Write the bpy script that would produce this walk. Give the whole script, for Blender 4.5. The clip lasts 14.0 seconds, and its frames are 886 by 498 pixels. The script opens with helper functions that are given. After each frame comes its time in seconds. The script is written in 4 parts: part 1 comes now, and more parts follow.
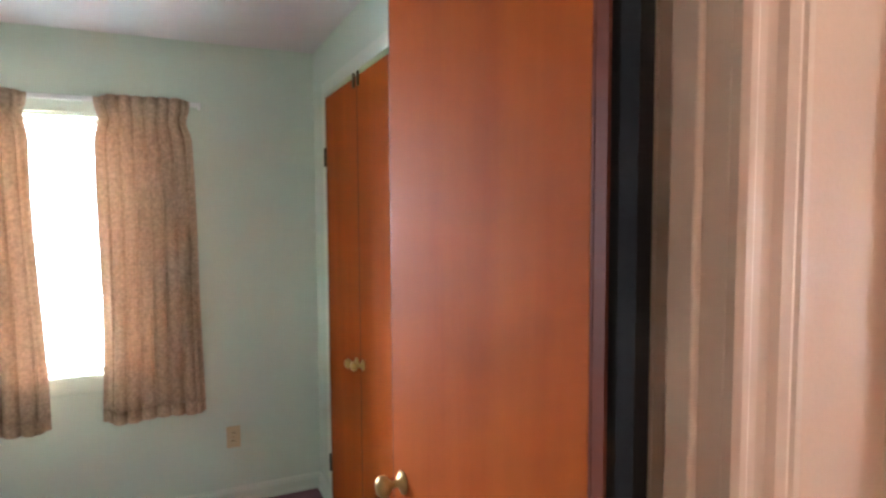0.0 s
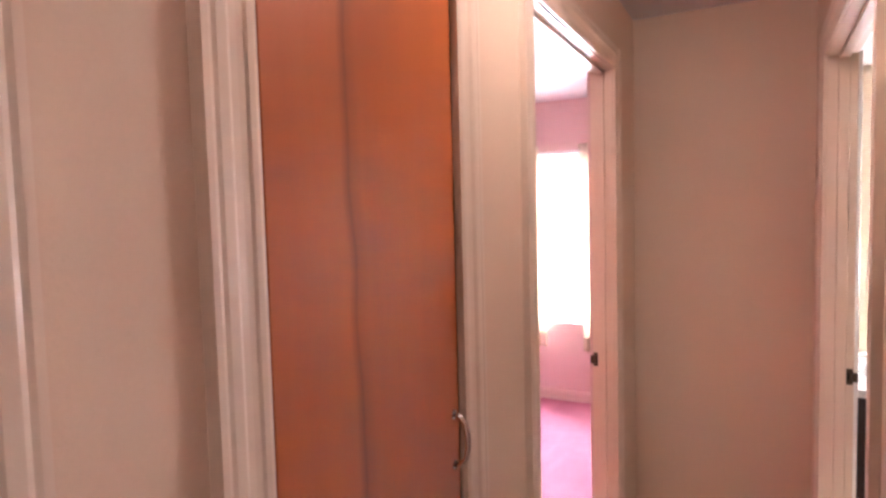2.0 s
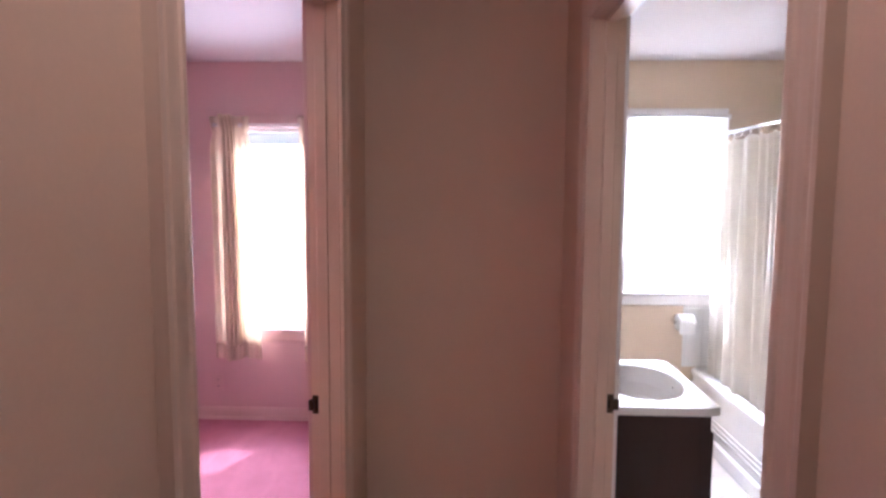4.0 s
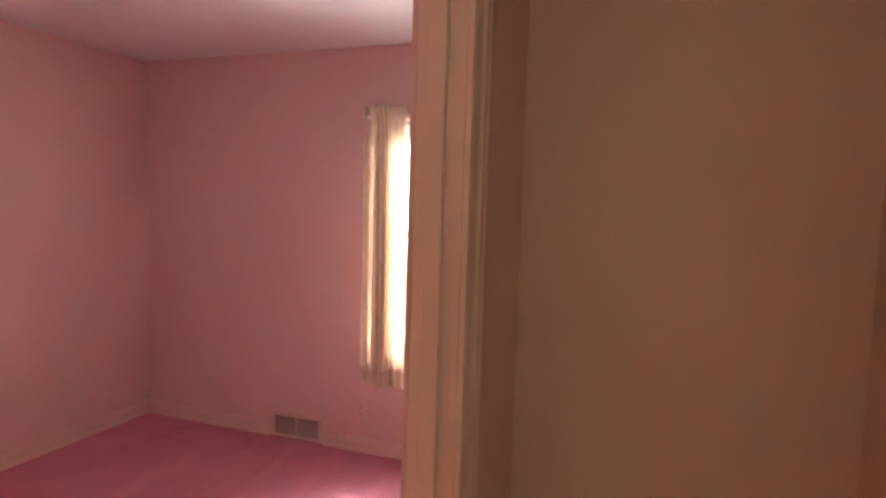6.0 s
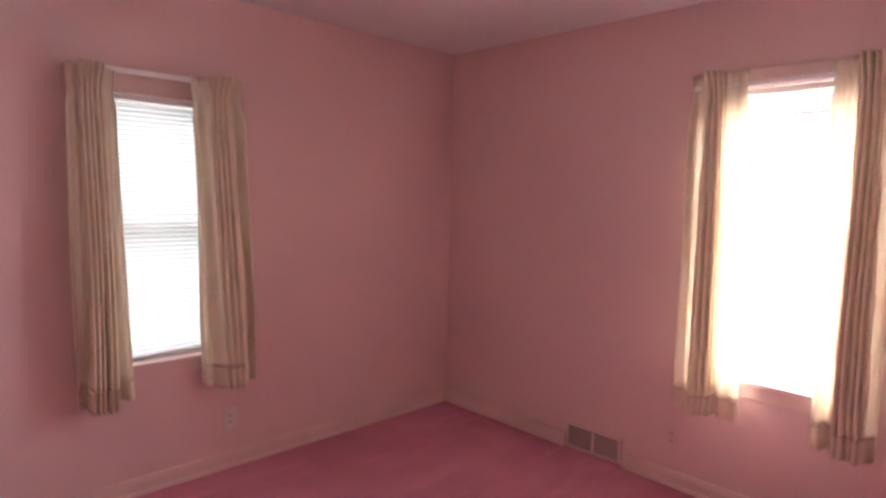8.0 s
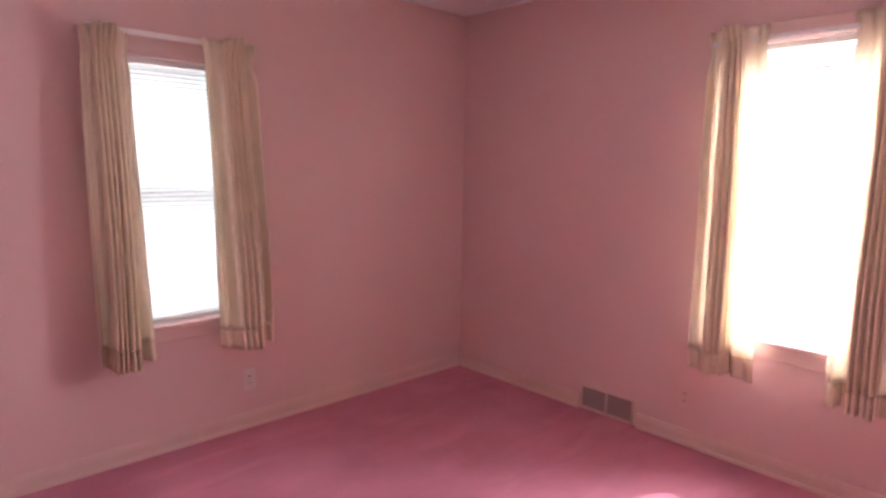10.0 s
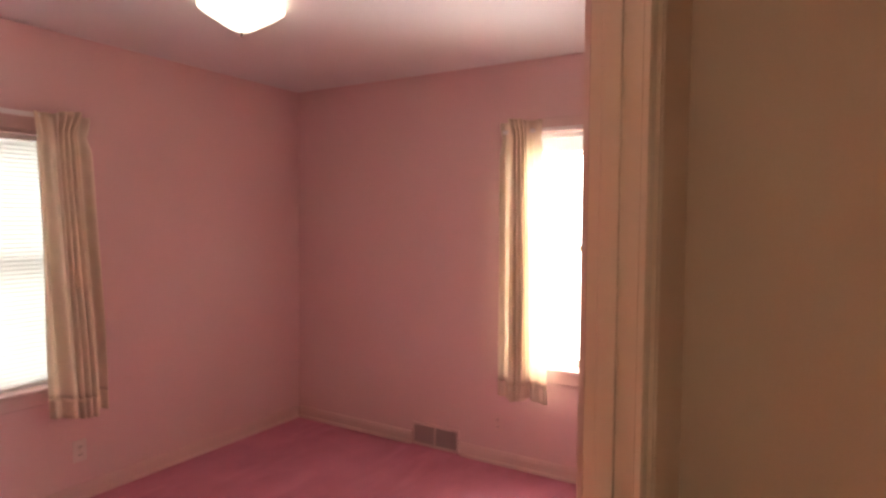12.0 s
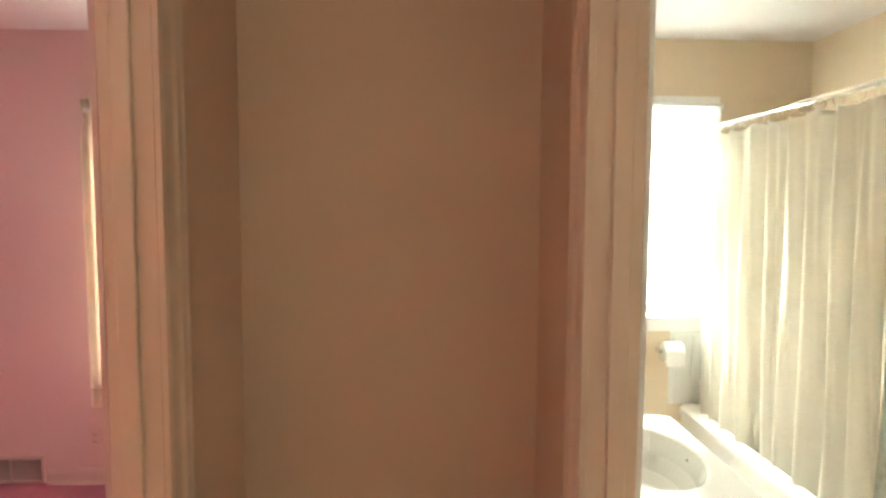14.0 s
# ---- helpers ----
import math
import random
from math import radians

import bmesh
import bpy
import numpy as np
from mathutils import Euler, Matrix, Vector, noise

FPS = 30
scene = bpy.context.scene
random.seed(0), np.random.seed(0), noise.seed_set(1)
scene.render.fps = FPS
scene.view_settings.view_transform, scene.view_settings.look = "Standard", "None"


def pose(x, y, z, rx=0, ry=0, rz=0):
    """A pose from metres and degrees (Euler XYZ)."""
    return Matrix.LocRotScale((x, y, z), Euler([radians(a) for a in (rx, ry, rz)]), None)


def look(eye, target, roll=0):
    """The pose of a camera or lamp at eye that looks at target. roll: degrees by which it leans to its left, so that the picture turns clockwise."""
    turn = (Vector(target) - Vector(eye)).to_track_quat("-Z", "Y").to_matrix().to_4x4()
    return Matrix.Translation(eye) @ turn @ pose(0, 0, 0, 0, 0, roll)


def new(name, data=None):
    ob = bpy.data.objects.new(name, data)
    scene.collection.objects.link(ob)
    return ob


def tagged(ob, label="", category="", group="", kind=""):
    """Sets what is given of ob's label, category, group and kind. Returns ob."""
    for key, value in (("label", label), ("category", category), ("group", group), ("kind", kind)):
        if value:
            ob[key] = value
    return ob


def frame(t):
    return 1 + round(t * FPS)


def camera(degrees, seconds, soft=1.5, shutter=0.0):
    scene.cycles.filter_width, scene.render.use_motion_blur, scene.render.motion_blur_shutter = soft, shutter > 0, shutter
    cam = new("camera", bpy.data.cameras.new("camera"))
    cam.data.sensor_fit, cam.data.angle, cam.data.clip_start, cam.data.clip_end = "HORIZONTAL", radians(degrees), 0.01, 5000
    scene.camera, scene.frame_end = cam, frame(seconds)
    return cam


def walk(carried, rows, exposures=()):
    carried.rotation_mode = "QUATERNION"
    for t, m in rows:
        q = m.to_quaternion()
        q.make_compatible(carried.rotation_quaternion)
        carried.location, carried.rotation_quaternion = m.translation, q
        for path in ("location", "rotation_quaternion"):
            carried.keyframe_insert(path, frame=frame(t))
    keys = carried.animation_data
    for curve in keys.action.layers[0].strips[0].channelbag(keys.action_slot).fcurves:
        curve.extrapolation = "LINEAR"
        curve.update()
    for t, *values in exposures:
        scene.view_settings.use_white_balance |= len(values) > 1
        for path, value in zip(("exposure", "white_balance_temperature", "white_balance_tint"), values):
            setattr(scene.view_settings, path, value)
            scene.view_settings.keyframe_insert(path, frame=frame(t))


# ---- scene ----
cam = camera(73.0, 14.0, soft=2.8)
PATH = [
    (0, (0.028, -2.732, 1.564), (-1.787, -1.904, 1.428), -0.3),
    (0.3, (0.075, -2.721, 1.569), (-1.641, -1.705, 1.42), -1.0),
    (0.6, (0.086, -2.689, 1.576), (-1.526, -1.517, 1.405), -1.2),
    (1, (0.121, -2.636, 1.586), (-1.332, -1.278, 1.376), 0.1),
    (1.5, (0.221, -2.573, 1.549), (-1.068, -1.049, 1.425), -2.0),
    (2, (0.166, -2.454, 1.545), (-0.773, -0.693, 1.422), -1.5),
    (2.4, (0.13, -2.37, 1.561), (-0.537, -0.492, 1.398), -0.7),
    (2.7, (0.106, -2.303, 1.559), (-0.369, -0.367, 1.389), -0.8),
    (4.8, (-0.053, -1.379, 1.542), (-0.097, 0.612, 1.361), 0.7),
    (5, (-0.065, -1.318, 1.53), (-0.143, 0.674, 1.368), 0.7),
    (5.5, (-0.053, -1.168, 1.517), (-0.359, 0.803, 1.363), 1.1),
    (6, (-0.050, -0.952, 1.518), (-0.726, 0.924, 1.363), 1.7),
    (6.5, (-0.192, -0.917, 1.516), (-1.12, 0.847, 1.35), 2.0),
    (7, (-0.297, -0.754, 1.497), (-1.447, 0.872, 1.311), 1.6),
    (7.5, (-0.367, -0.722, 1.509), (-1.667, 0.783, 1.302), 1.4),
    (8, (-0.381, -0.711, 1.473), (-1.812, 0.673, 1.284), 1.4),
    (10.5, (-0.38, -0.729, 1.415), (-1.829, 0.621, 1.132), 0.8),
    (11, (-0.282, -0.723, 1.539), (-1.671, 0.697, 1.301), 1.0),
    (11.5, (-0.214, -0.832, 1.515), (-1.461, 0.724, 1.36), 0.6),
    (12, (-0.122, -1.022, 1.487), (-1.159, 0.684, 1.386), 0.4),
    (12.5, (-0.044, -1.087, 1.481), (-0.863, 0.736, 1.385), 0.9),
    (13, (0.017, -1.050, 1.505), (-0.552, 0.862, 1.378), -0.2),
    (13.5, (0.020, -1.080, 1.522), (-0.182, 0.909, 1.391), -0.6),
    (14, (0.075, -1.001, 1.517), (0.145, 0.992, 1.369), 0.3),
]
EXPO = [
    (0.0, 1.75, 5800, 11), (1.0, 1.8, 5700, 15), (2.0, 1.32, 5700, 21), (2.7, 1.0, 5400, 23), (4.8, -0.15, 5300, 31), (5.4, -0.24, 5600, 38), (6.0, 0.12, 6700, 17),
    (8.2, 0.08, 6100, 14), (10.3, 0.32, 6000, 16), (11.5, 0.15, 6600, 14), (12.5, 0.15, 7300, 12), (13.2, 0.42, 7100, 2), (14.0, 0.68, 6400, -5),
]
walk(cam, [(t, look(eye, target, roll)) for t, eye, target, roll in PATH], EXPO)

# ---- world, sun and light through the windows ----
world = bpy.data.worlds.new("world")
scene.world = world
world.use_nodes = True
wn, wl = world.node_tree.nodes, world.node_tree.links
sky = wn.new("ShaderNodeTexSky")
sky.sky_type, sky.sun_disc = "NISHITA", False
sky.sun_elevation, sky.sun_rotation = radians(51), radians(22)
wl.new(sky.outputs[0], wn["Background"].inputs[0])
wn["Background"].inputs[1].default_value = 0.12

sun = new("sun", bpy.data.lights.new("sun", "SUN"))
sun.data.energy, sun.data.angle, sun.data.color = 5.0, radians(0.5), (1.0, 0.95, 0.87)
sun.matrix_world = look((0.59, 3.295, 3.26), (0.2, 2.36, 2.0))


def window_light(name, place, target, w, h, power, color=(1.0, 0.98, 0.96)):
    ob = new(name, bpy.data.lights.new(name, "AREA"))
    ob.data.shape, ob.data.size, ob.data.size_y = "RECTANGLE", w, h
    ob.data.energy, ob.data.color, ob.data.spread = power, color, radians(130)
    ob.matrix_world = look(place, target)
    return ob


# Plan, in metres.
HALL, FACE, CEIL, HEAD = 0.36, 0.45, 2.40, 2.04
PX0, PY0, PY1, BY0 = -3.34, -1.08, 2.21, -1.25
GX0, GY0, GY1 = -3.26, -5.2, -2.0
BX1 = 2.17
END_Y = 0.45

window_light("sky_pink_back", (-1.24, 2.62, 1.30), (-1.24, 0, 0.72), 1.0, 1.8, 132)
window_light("sky_pink_side", (-3.74, 0.31, 1.28), (0, 0.31, 0.45), 1.0, 1.8, 22)
window_light("sky_bath", (1.355, 2.60, 1.47), (1.355, 0, 0.92), 1.0, 1.6, 430)
window_light("sky_green", (-3.62, -3.16, 1.40), (0, -3.16, 1.3), 0.8, 1.5, 145, (0.90, 0.97, 1.0))


# ---- materials ----
def material(name, color, rough=0.6, spec=0.5, metal=0.0, vary=0.08, scale=6.0, fine=120.0, bump=0.05, stretch=(1, 1, 1), color2=None):
    """Paint, cloth or metal: a base colour that drifts at two scales, with a fine relief."""
    m = bpy.data.materials.new(name)
    m.use_nodes = True
    n, l = m.node_tree.nodes, m.node_tree.links
    bsdf = n["Principled BSDF"]
    tc, mp = n.new("ShaderNodeTexCoord"), n.new("ShaderNodeMapping")
    mp.inputs["Scale"].default_value = stretch
    l.new(tc.outputs["Object"], mp.inputs["Vector"])
    big, small = n.new("ShaderNodeTexNoise"), n.new("ShaderNodeTexNoise")
    big.inputs["Scale"].default_value, small.inputs["Scale"].default_value = scale, fine
    big.inputs["Detail"].default_value, small.inputs["Detail"].default_value = 4, 3
    for t in (big, small):
        l.new(mp.outputs[0], t.inputs["Vector"])
    add = n.new("ShaderNodeMath")
    add.operation = "MULTIPLY_ADD"
    add.inputs[1].default_value = 0.4
    l.new(small.outputs[0], add.inputs[0])
    l.new(big.outputs[0], add.inputs[2])
    ramp = n.new("ShaderNodeValToRGB")
    ramp.color_ramp.elements[0].position, ramp.color_ramp.elements[1].position = 0.45, 0.95
    a = [c * (1 - vary) for c in color]
    b = color2 or [min(1, c * (1 + vary)) for c in color]
    ramp.color_ramp.elements[0].color, ramp.color_ramp.elements[1].color = (*a, 1), (*b, 1)
    l.new(add.outputs[0], ramp.inputs[0])
    l.new(ramp.outputs[0], bsdf.inputs["Base Color"])
    bsdf.inputs["Roughness"].default_value, bsdf.inputs["Metallic"].default_value = rough, metal
    bsdf.inputs["Specular IOR Level"].default_value = spec
    if bump:
        bp = n.new("ShaderNodeBump")
        bp.inputs["Strength"].default_value, bp.inputs["Distance"].default_value = bump, 0.004
        l.new(small.outputs[0], bp.inputs["Height"])
        l.new(bp.outputs[0], bsdf.inputs["Normal"])
    return m


def cloth(name, color, through_light=0.4, vary=0.12, weave=(250, 250, 250), scale=10.0):
    """Curtain cloth that lets part of the light through."""
    m = material(name, color, 0.9, 0.1, 0, vary, scale, 60, 0.15, (1, 1, 1))
    n, l = m.node_tree.nodes, m.node_tree.links
    tr, mix = n.new("ShaderNodeBsdfTranslucent"), n.new("ShaderNodeMixShader")
    col = n["Principled BSDF"].inputs["Base Color"].links[0].from_socket
    l.new(col, tr.inputs["Color"])
    mix.inputs[0].default_value = through_light
    l.new(n["Principled BSDF"].outputs[0], mix.inputs[1])
    l.new(tr.outputs[0], mix.inputs[2])
    l.new(mix.outputs[0], n["Material Output"].inputs[0])
    return m


def wood(name, light, dark, rough=0.48, along=(5, 5, 0.6), gloss=0.35, seam=None):
    """Varnished veneer with upright grain: broad figure and fine pores."""
    m = bpy.data.materials.new(name)
    m.use_nodes = True
    n, l = m.node_tree.nodes, m.node_tree.links
    bsdf = n["Principled BSDF"]
    tc, mp = n.new("ShaderNodeTexCoord"), n.new("ShaderNodeMapping")
    mp.inputs["Scale"].default_value = along
    l.new(tc.outputs["Object"], mp.inputs["Vector"])
    fig, pore = n.new("ShaderNodeTexNoise"), n.new("ShaderNodeTexNoise")
    fig.inputs["Scale"].default_value, fig.inputs["Detail"].default_value, fig.inputs["Distortion"].default_value = 0.45, 5, 1.2
    pore.inputs["Scale"].default_value, pore.inputs["Detail"].default_value = 14, 4
    for t in (fig, pore):
        l.new(mp.outputs[0], t.inputs["Vector"])
    add = n.new("ShaderNodeMath")
    add.operation = "MULTIPLY_ADD"
    add.inputs[1].default_value = 0.10
    l.new(pore.outputs[0], add.inputs[0])
    l.new(fig.outputs[0], add.inputs[2])
    ramp = n.new("ShaderNodeValToRGB")
    ramp.color_ramp.elements[0].position, ramp.color_ramp.elements[1].position = 0.40, 0.85
    ramp.color_ramp.elements[0].color, ramp.color_ramp.elements[1].color = (*dark, 1), (*light, 1)
    l.new(add.outputs[0], ramp.inputs[0])
    l.new(ramp.outputs[0], bsdf.inputs["Base Color"])
    if seam:
        # The dark wandering line where two sheets of veneer meet.
        sep, wob, sub, off = n.new("ShaderNodeSeparateXYZ"), n.new("ShaderNodeTexNoise"), n.new("ShaderNodeMath"), n.new("ShaderNodeMath")
        wob.noise_dimensions = "1D"
        wob.inputs["Scale"].default_value, wob.inputs["Detail"].default_value = 1.3, 3
        l.new(tc.outputs["Object"], sep.inputs[0])
        l.new(sep.outputs[2], wob.inputs["W"])
        off.operation = "MULTIPLY_ADD"
        off.inputs[1].default_value, off.inputs[2].default_value = 0.10, seam - 0.05
        l.new(wob.outputs[0], off.inputs[0])
        sub.operation = "SUBTRACT"
        l.new(sep.outputs[0], sub.inputs[0])
        l.new(off.outputs[0], sub.inputs[1])
        line, mx = n.new("ShaderNodeValToRGB"), n.new("ShaderNodeMix")
        mr = n.new("ShaderNodeMapRange")
        mr.inputs["From Min"].default_value, mr.inputs["From Max"].default_value = -0.05, 0.05
        l.new(sub.outputs[0], mr.inputs["Value"])
        e = line.color_ramp.elements
        e[0].position, e[0].color, e[1].position, e[1].color = 0.30, (0, 0, 0, 1), 0.80, (0, 0, 0, 1)
        e.new(0.47).color = (0.75, 0.75, 0.75, 1)
        e.new(0.54).color = (0.35, 0.35, 0.35, 1)
        l.new(mr.outputs[0], line.inputs[0])
        mx.data_type = "RGBA"
        l.new(line.outputs[0], mx.inputs[0])
        l.new(ramp.outputs[0], mx.inputs[6])
        mx.inputs[7].default_value = (*[c * 0.45 for c in dark], 1)
        l.new(mx.outputs[2], bsdf.inputs["Base Color"])
    bsdf.inputs["Roughness"].default_value = rough
    bp = n.new("ShaderNodeBump")
    bsdf.inputs["Specular IOR Level"].default_value = gloss
    bp.inputs["Strength"].default_value, bp.inputs["Distance"].default_value = 0.04, 0.002
    l.new(pore.outputs[0], bp.inputs["Height"])
    l.new(bp.outputs[0], bsdf.inputs["Normal"])
    return m


def carpet(name, color, dark):
    """Cut pile: tufts as relief, with broad trodden and swept patches."""
    m = material(name, color, 0.95, 0.1, 0, 0.2, 2.6, 220, 0.8, (1, 1, 1), None)
    r = m.node_tree.nodes["Color Ramp"].color_ramp
    r.elements[0].color, r.elements[1].color = (*dark, 1), (*color, 1)
    m.node_tree.nodes["Principled BSDF"].inputs["Sheen Weight"].default_value = 0.5
    m.node_tree.nodes["Principled BSDF"].inputs["Sheen Tint"].default_value = (*color, 1)
    # Swept strokes: long soft patches where the pile leans another way.
    n, l = m.node_tree.nodes, m.node_tree.links
    mp, st, mr, mx = n.new("ShaderNodeMapping"), n.new("ShaderNodeTexNoise"), n.new("ShaderNodeMapRange"), n.new("ShaderNodeMix")
    mp.inputs["Rotation"].default_value, mp.inputs["Scale"].default_value = (0, 0, radians(35)), (4.5, 1.1, 1)
    st.inputs["Scale"].default_value, st.inputs["Detail"].default_value, st.inputs["Distortion"].default_value = 1.6, 2, 0.8
    mr.inputs["From Min"].default_value, mr.inputs["From Max"].default_value, mr.inputs["To Max"].default_value = 0.50, 0.75, 0.22
    mx.data_type = "RGBA"
    l.new(n["Texture Coordinate"].outputs["Object"], mp.inputs["Vector"])
    l.new(mp.outputs[0], st.inputs["Vector"])
    l.new(st.outputs[0], mr.inputs["Value"])
    l.new(mr.outputs[0], mx.inputs[0])
    l.new(n["Color Ramp"].outputs[0], mx.inputs[6])
    mx.inputs[7].default_value = (*[min(1, c * 1.35 + 0.03) for c in color], 1)
    l.new(mx.outputs[2], n["Principled BSDF"].inputs["Base Color"])
    return m


def glow(name, color, strength):
    m = bpy.data.materials.new(name)
    m.use_nodes = True
    b = m.node_tree.nodes["Principled BSDF"]
    b.inputs["Base Color"].default_value = (*color, 1)
    b.inputs["Emission Color"].default_value, b.inputs["Emission Strength"].default_value = (*color, 1), strength
    b.inputs["Roughness"].default_value = 0.3
    return m


def clear_glass(name):
    m = bpy.data.materials.new(name)
    m.use_nodes = True
    b = m.node_tree.nodes["Principled BSDF"]
    b.inputs["Base Color"].default_value = (0.97, 0.99, 0.98, 1)
    b.inputs["Transmission Weight"].default_value, b.inputs["Roughness"].default_value, b.inputs["IOR"].default_value = 1, 0.0, 1.1
    return m


PINK = material("pink_wall_paint", (0.635, 0.43, 0.42), 0.55, 0.4, vary=0.03, scale=1.5, fine=160, bump=0.06)
GREEN = material("green_wall_paint", (0.60, 0.66, 0.56), 0.55, 0.4, vary=0.03, scale=1.5, fine=160, bump=0.06)
BEIGE = material("hall_wall_paint", (0.66, 0.485, 0.36), 0.55, 0.4, vary=0.04, scale=1.3, fine=160, bump=0.06)
TAN = material("bath_wall_paint", (0.68, 0.56, 0.42), 0.5, 0.4, vary=0.03, scale=1.5, fine=160, bump=0.05)
WHITE_CEIL = material("ceiling_paint", (0.72, 0.68, 0.68), 0.8, 0.2, vary=0.03, scale=1.2, fine=90, bump=0.15)
TRIM = material("cream_trim_paint", (0.67, 0.52, 0.405), 0.35, 0.5, vary=0.03, scale=3, fine=80, bump=0.04)
PINK_TRIM = material("pink_trim_paint", (0.62, 0.43, 0.40), 0.35, 0.5, vary=0.04, scale=3, fine=80, bump=0.04)
GREEN_TRIM = material("pale_green_trim_paint", (0.66, 0.70, 0.60), 0.35, 0.5, vary=0.03, scale=3, fine=80, bump=0.04)
WHITE_TRIM = material("white_trim_paint", (0.80, 0.78, 0.76), 0.35, 0.5, vary=0.03, scale=3, fine=80, bump=0.03)
DOOR_WOOD = wood("orange_door_veneer", (0.48, 0.128, 0.028), (0.37, 0.088, 0.018), 0.36, gloss=0.5, seam=0.18)
SATIN_WOOD = wood("satin_orange_door_veneer", (0.38, 0.088, 0.013), (0.26, 0.05, 0.008), 0.62, gloss=0.015)
RED_WOOD = wood("red_door_veneer", (0.30, 0.055, 0.028), (0.20, 0.03, 0.017))
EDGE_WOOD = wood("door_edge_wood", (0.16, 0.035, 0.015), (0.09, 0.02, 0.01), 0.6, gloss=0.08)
DARK_WOOD = wood("dark_vanity_wood", (0.055, 0.022, 0.014), (0.025, 0.011, 0.008), 0.35)
PINK_CARPET = carpet("pink_carpet", (0.56, 0.225, 0.30), (0.40, 0.145, 0.20))
MAROON_CARPET = carpet("maroon_carpet", (0.20, 0.09, 0.10), (0.14, 0.06, 0.07))
HALL_CARPET = carpet("hall_carpet", (0.36, 0.25, 0.19), (0.28, 0.19, 0.14))
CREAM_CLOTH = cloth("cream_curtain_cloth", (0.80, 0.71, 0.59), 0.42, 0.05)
# Darker, denser copy of the cream cloth: shade of layered folds in its colour.
DIM_PLEAT_CLOTH = cloth("shaded_pleat_cloth", (0.74, 0.63, 0.48), 0.06, 0.05)
HEM_CLOTH = cloth("curtain_hem_cloth", (0.70, 0.58, 0.45), 0.08, 0.06)
TWEED = cloth("brown_tweed_cloth", (0.53, 0.37, 0.26), 0.16, 0.26, scale=70.0)
SHOWER = cloth("shower_curtain_vinyl", (0.93, 0.91, 0.86), 0.62, 0.03)
SHOWER.node_tree.nodes["Principled BSDF"].inputs["Roughness"].default_value = 0.3
SHOWER.node_tree.nodes["Principled BSDF"].inputs["Specular IOR Level"].default_value = 0.5
LINER = cloth("clear_liner_vinyl", (0.62, 0.63, 0.58), 0.55, 0.25, scale=22.0)
LINER.node_tree.nodes["Principled BSDF"].inputs["Roughness"].default_value = 0.15
LINER.node_tree.nodes["Principled BSDF"].inputs["Specular IOR Level"].default_value = 0.7
SHADE_CLOTH = cloth("white_shade_cloth", (0.90, 0.90, 0.88), 0.75, 0.02)
SLAT = cloth("blind_slat_vinyl", (0.84, 0.86, 0.85), 0.40, 0.02)
RAIL = material("blind_rail_metal", (0.72, 0.68, 0.66), 0.4, 0.5, vary=0.02, bump=0.0)
BRASS = material("aged_brass", (0.42, 0.29, 0.13), 0.34, 0.5, 1.0, 0.15, 30, 200, 0.03)
DARK_BRASS = material("dark_bronze", (0.07, 0.05, 0.035), 0.4, 0.5, 1.0, 0.2, 30, 200, 0.03)
CHROME = material("chrome", (0.80, 0.80, 0.80), 0.12, 0.5, 1.0, 0.03, 20, 100, 0.0)
PORCELAIN = material("white_enamel", (0.85, 0.85, 0.83), 0.12, 0.5, vary=0.01, bump=0.0)
TILE = material("white_wall_tile", (0.80, 0.80, 0.78), 0.18, 0.5, vary=0.02, scale=4, bump=0.02)
FLOOR_TILE = material("bath_floor_vinyl", (0.62, 0.58, 0.52), 0.3, 0.5, vary=0.08, scale=8, fine=60, bump=0.03)
PAPER = material("tissue_paper", (0.86, 0.85, 0.83), 0.95, 0.1, vary=0.02, bump=0.2)
IVORY = material("ivory_plastic", (0.62, 0.48, 0.28), 0.35, 0.5, vary=0.03, bump=0.0)
GREY_PLASTIC = material("pale_plastic", (0.62, 0.52, 0.48), 0.35, 0.5, vary=0.03, bump=0.0)
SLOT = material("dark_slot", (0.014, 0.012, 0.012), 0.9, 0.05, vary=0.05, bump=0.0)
REGISTER = material("register_paint", (0.42, 0.30, 0.29), 0.45, 0.4, vary=0.06, scale=12, bump=0.05)
LAMP_GLASS = glow("lit_lamp_glass", (1.0, 0.90, 0.74), 3.2)
HALL_GLASS = glow("lit_hall_lamp_glass", (1.0, 0.86, 0.70), 21.0)
GLASS = clear_glass("window_glass")
GRASS = material("lawn", (0.07, 0.11, 0.03), 0.95, 0.1, vary=0.3, scale=0.6, fine=30, bump=0.3)


# ---- mesh helpers ----
def mesh_of(bm, name, mat, smooth=False):
    me = bpy.data.meshes.new(name)
    bmesh.ops.recalc_face_normals(bm, faces=bm.faces)
    bm.to_mesh(me)
    bm.free()
    me.materials.append(mat)
    if smooth:
        for p in me.polygons:
            p.use_smooth = True
    return me


def part(name, bm, mat, parent=None, label="", smooth=False):
    ob = new(name, mesh_of(bm, name, mat, smooth))
    if parent:
        ob.parent = parent
    if label:
        ob["label"] = label
    return ob


def share(name, me, parent, place, turn=(0, 0, 0)):
    ob = new(name, me)
    ob.parent, ob.location, ob.rotation_euler = parent, place, turn
    return ob


def thing(name, place=(0, 0, 0), turn=0, **tags):
    ob = new(name)
    ob.empty_display_size = 0.1
    ob.matrix_world = pose(*place, 0, 0, turn)
    return tagged(ob, **tags)


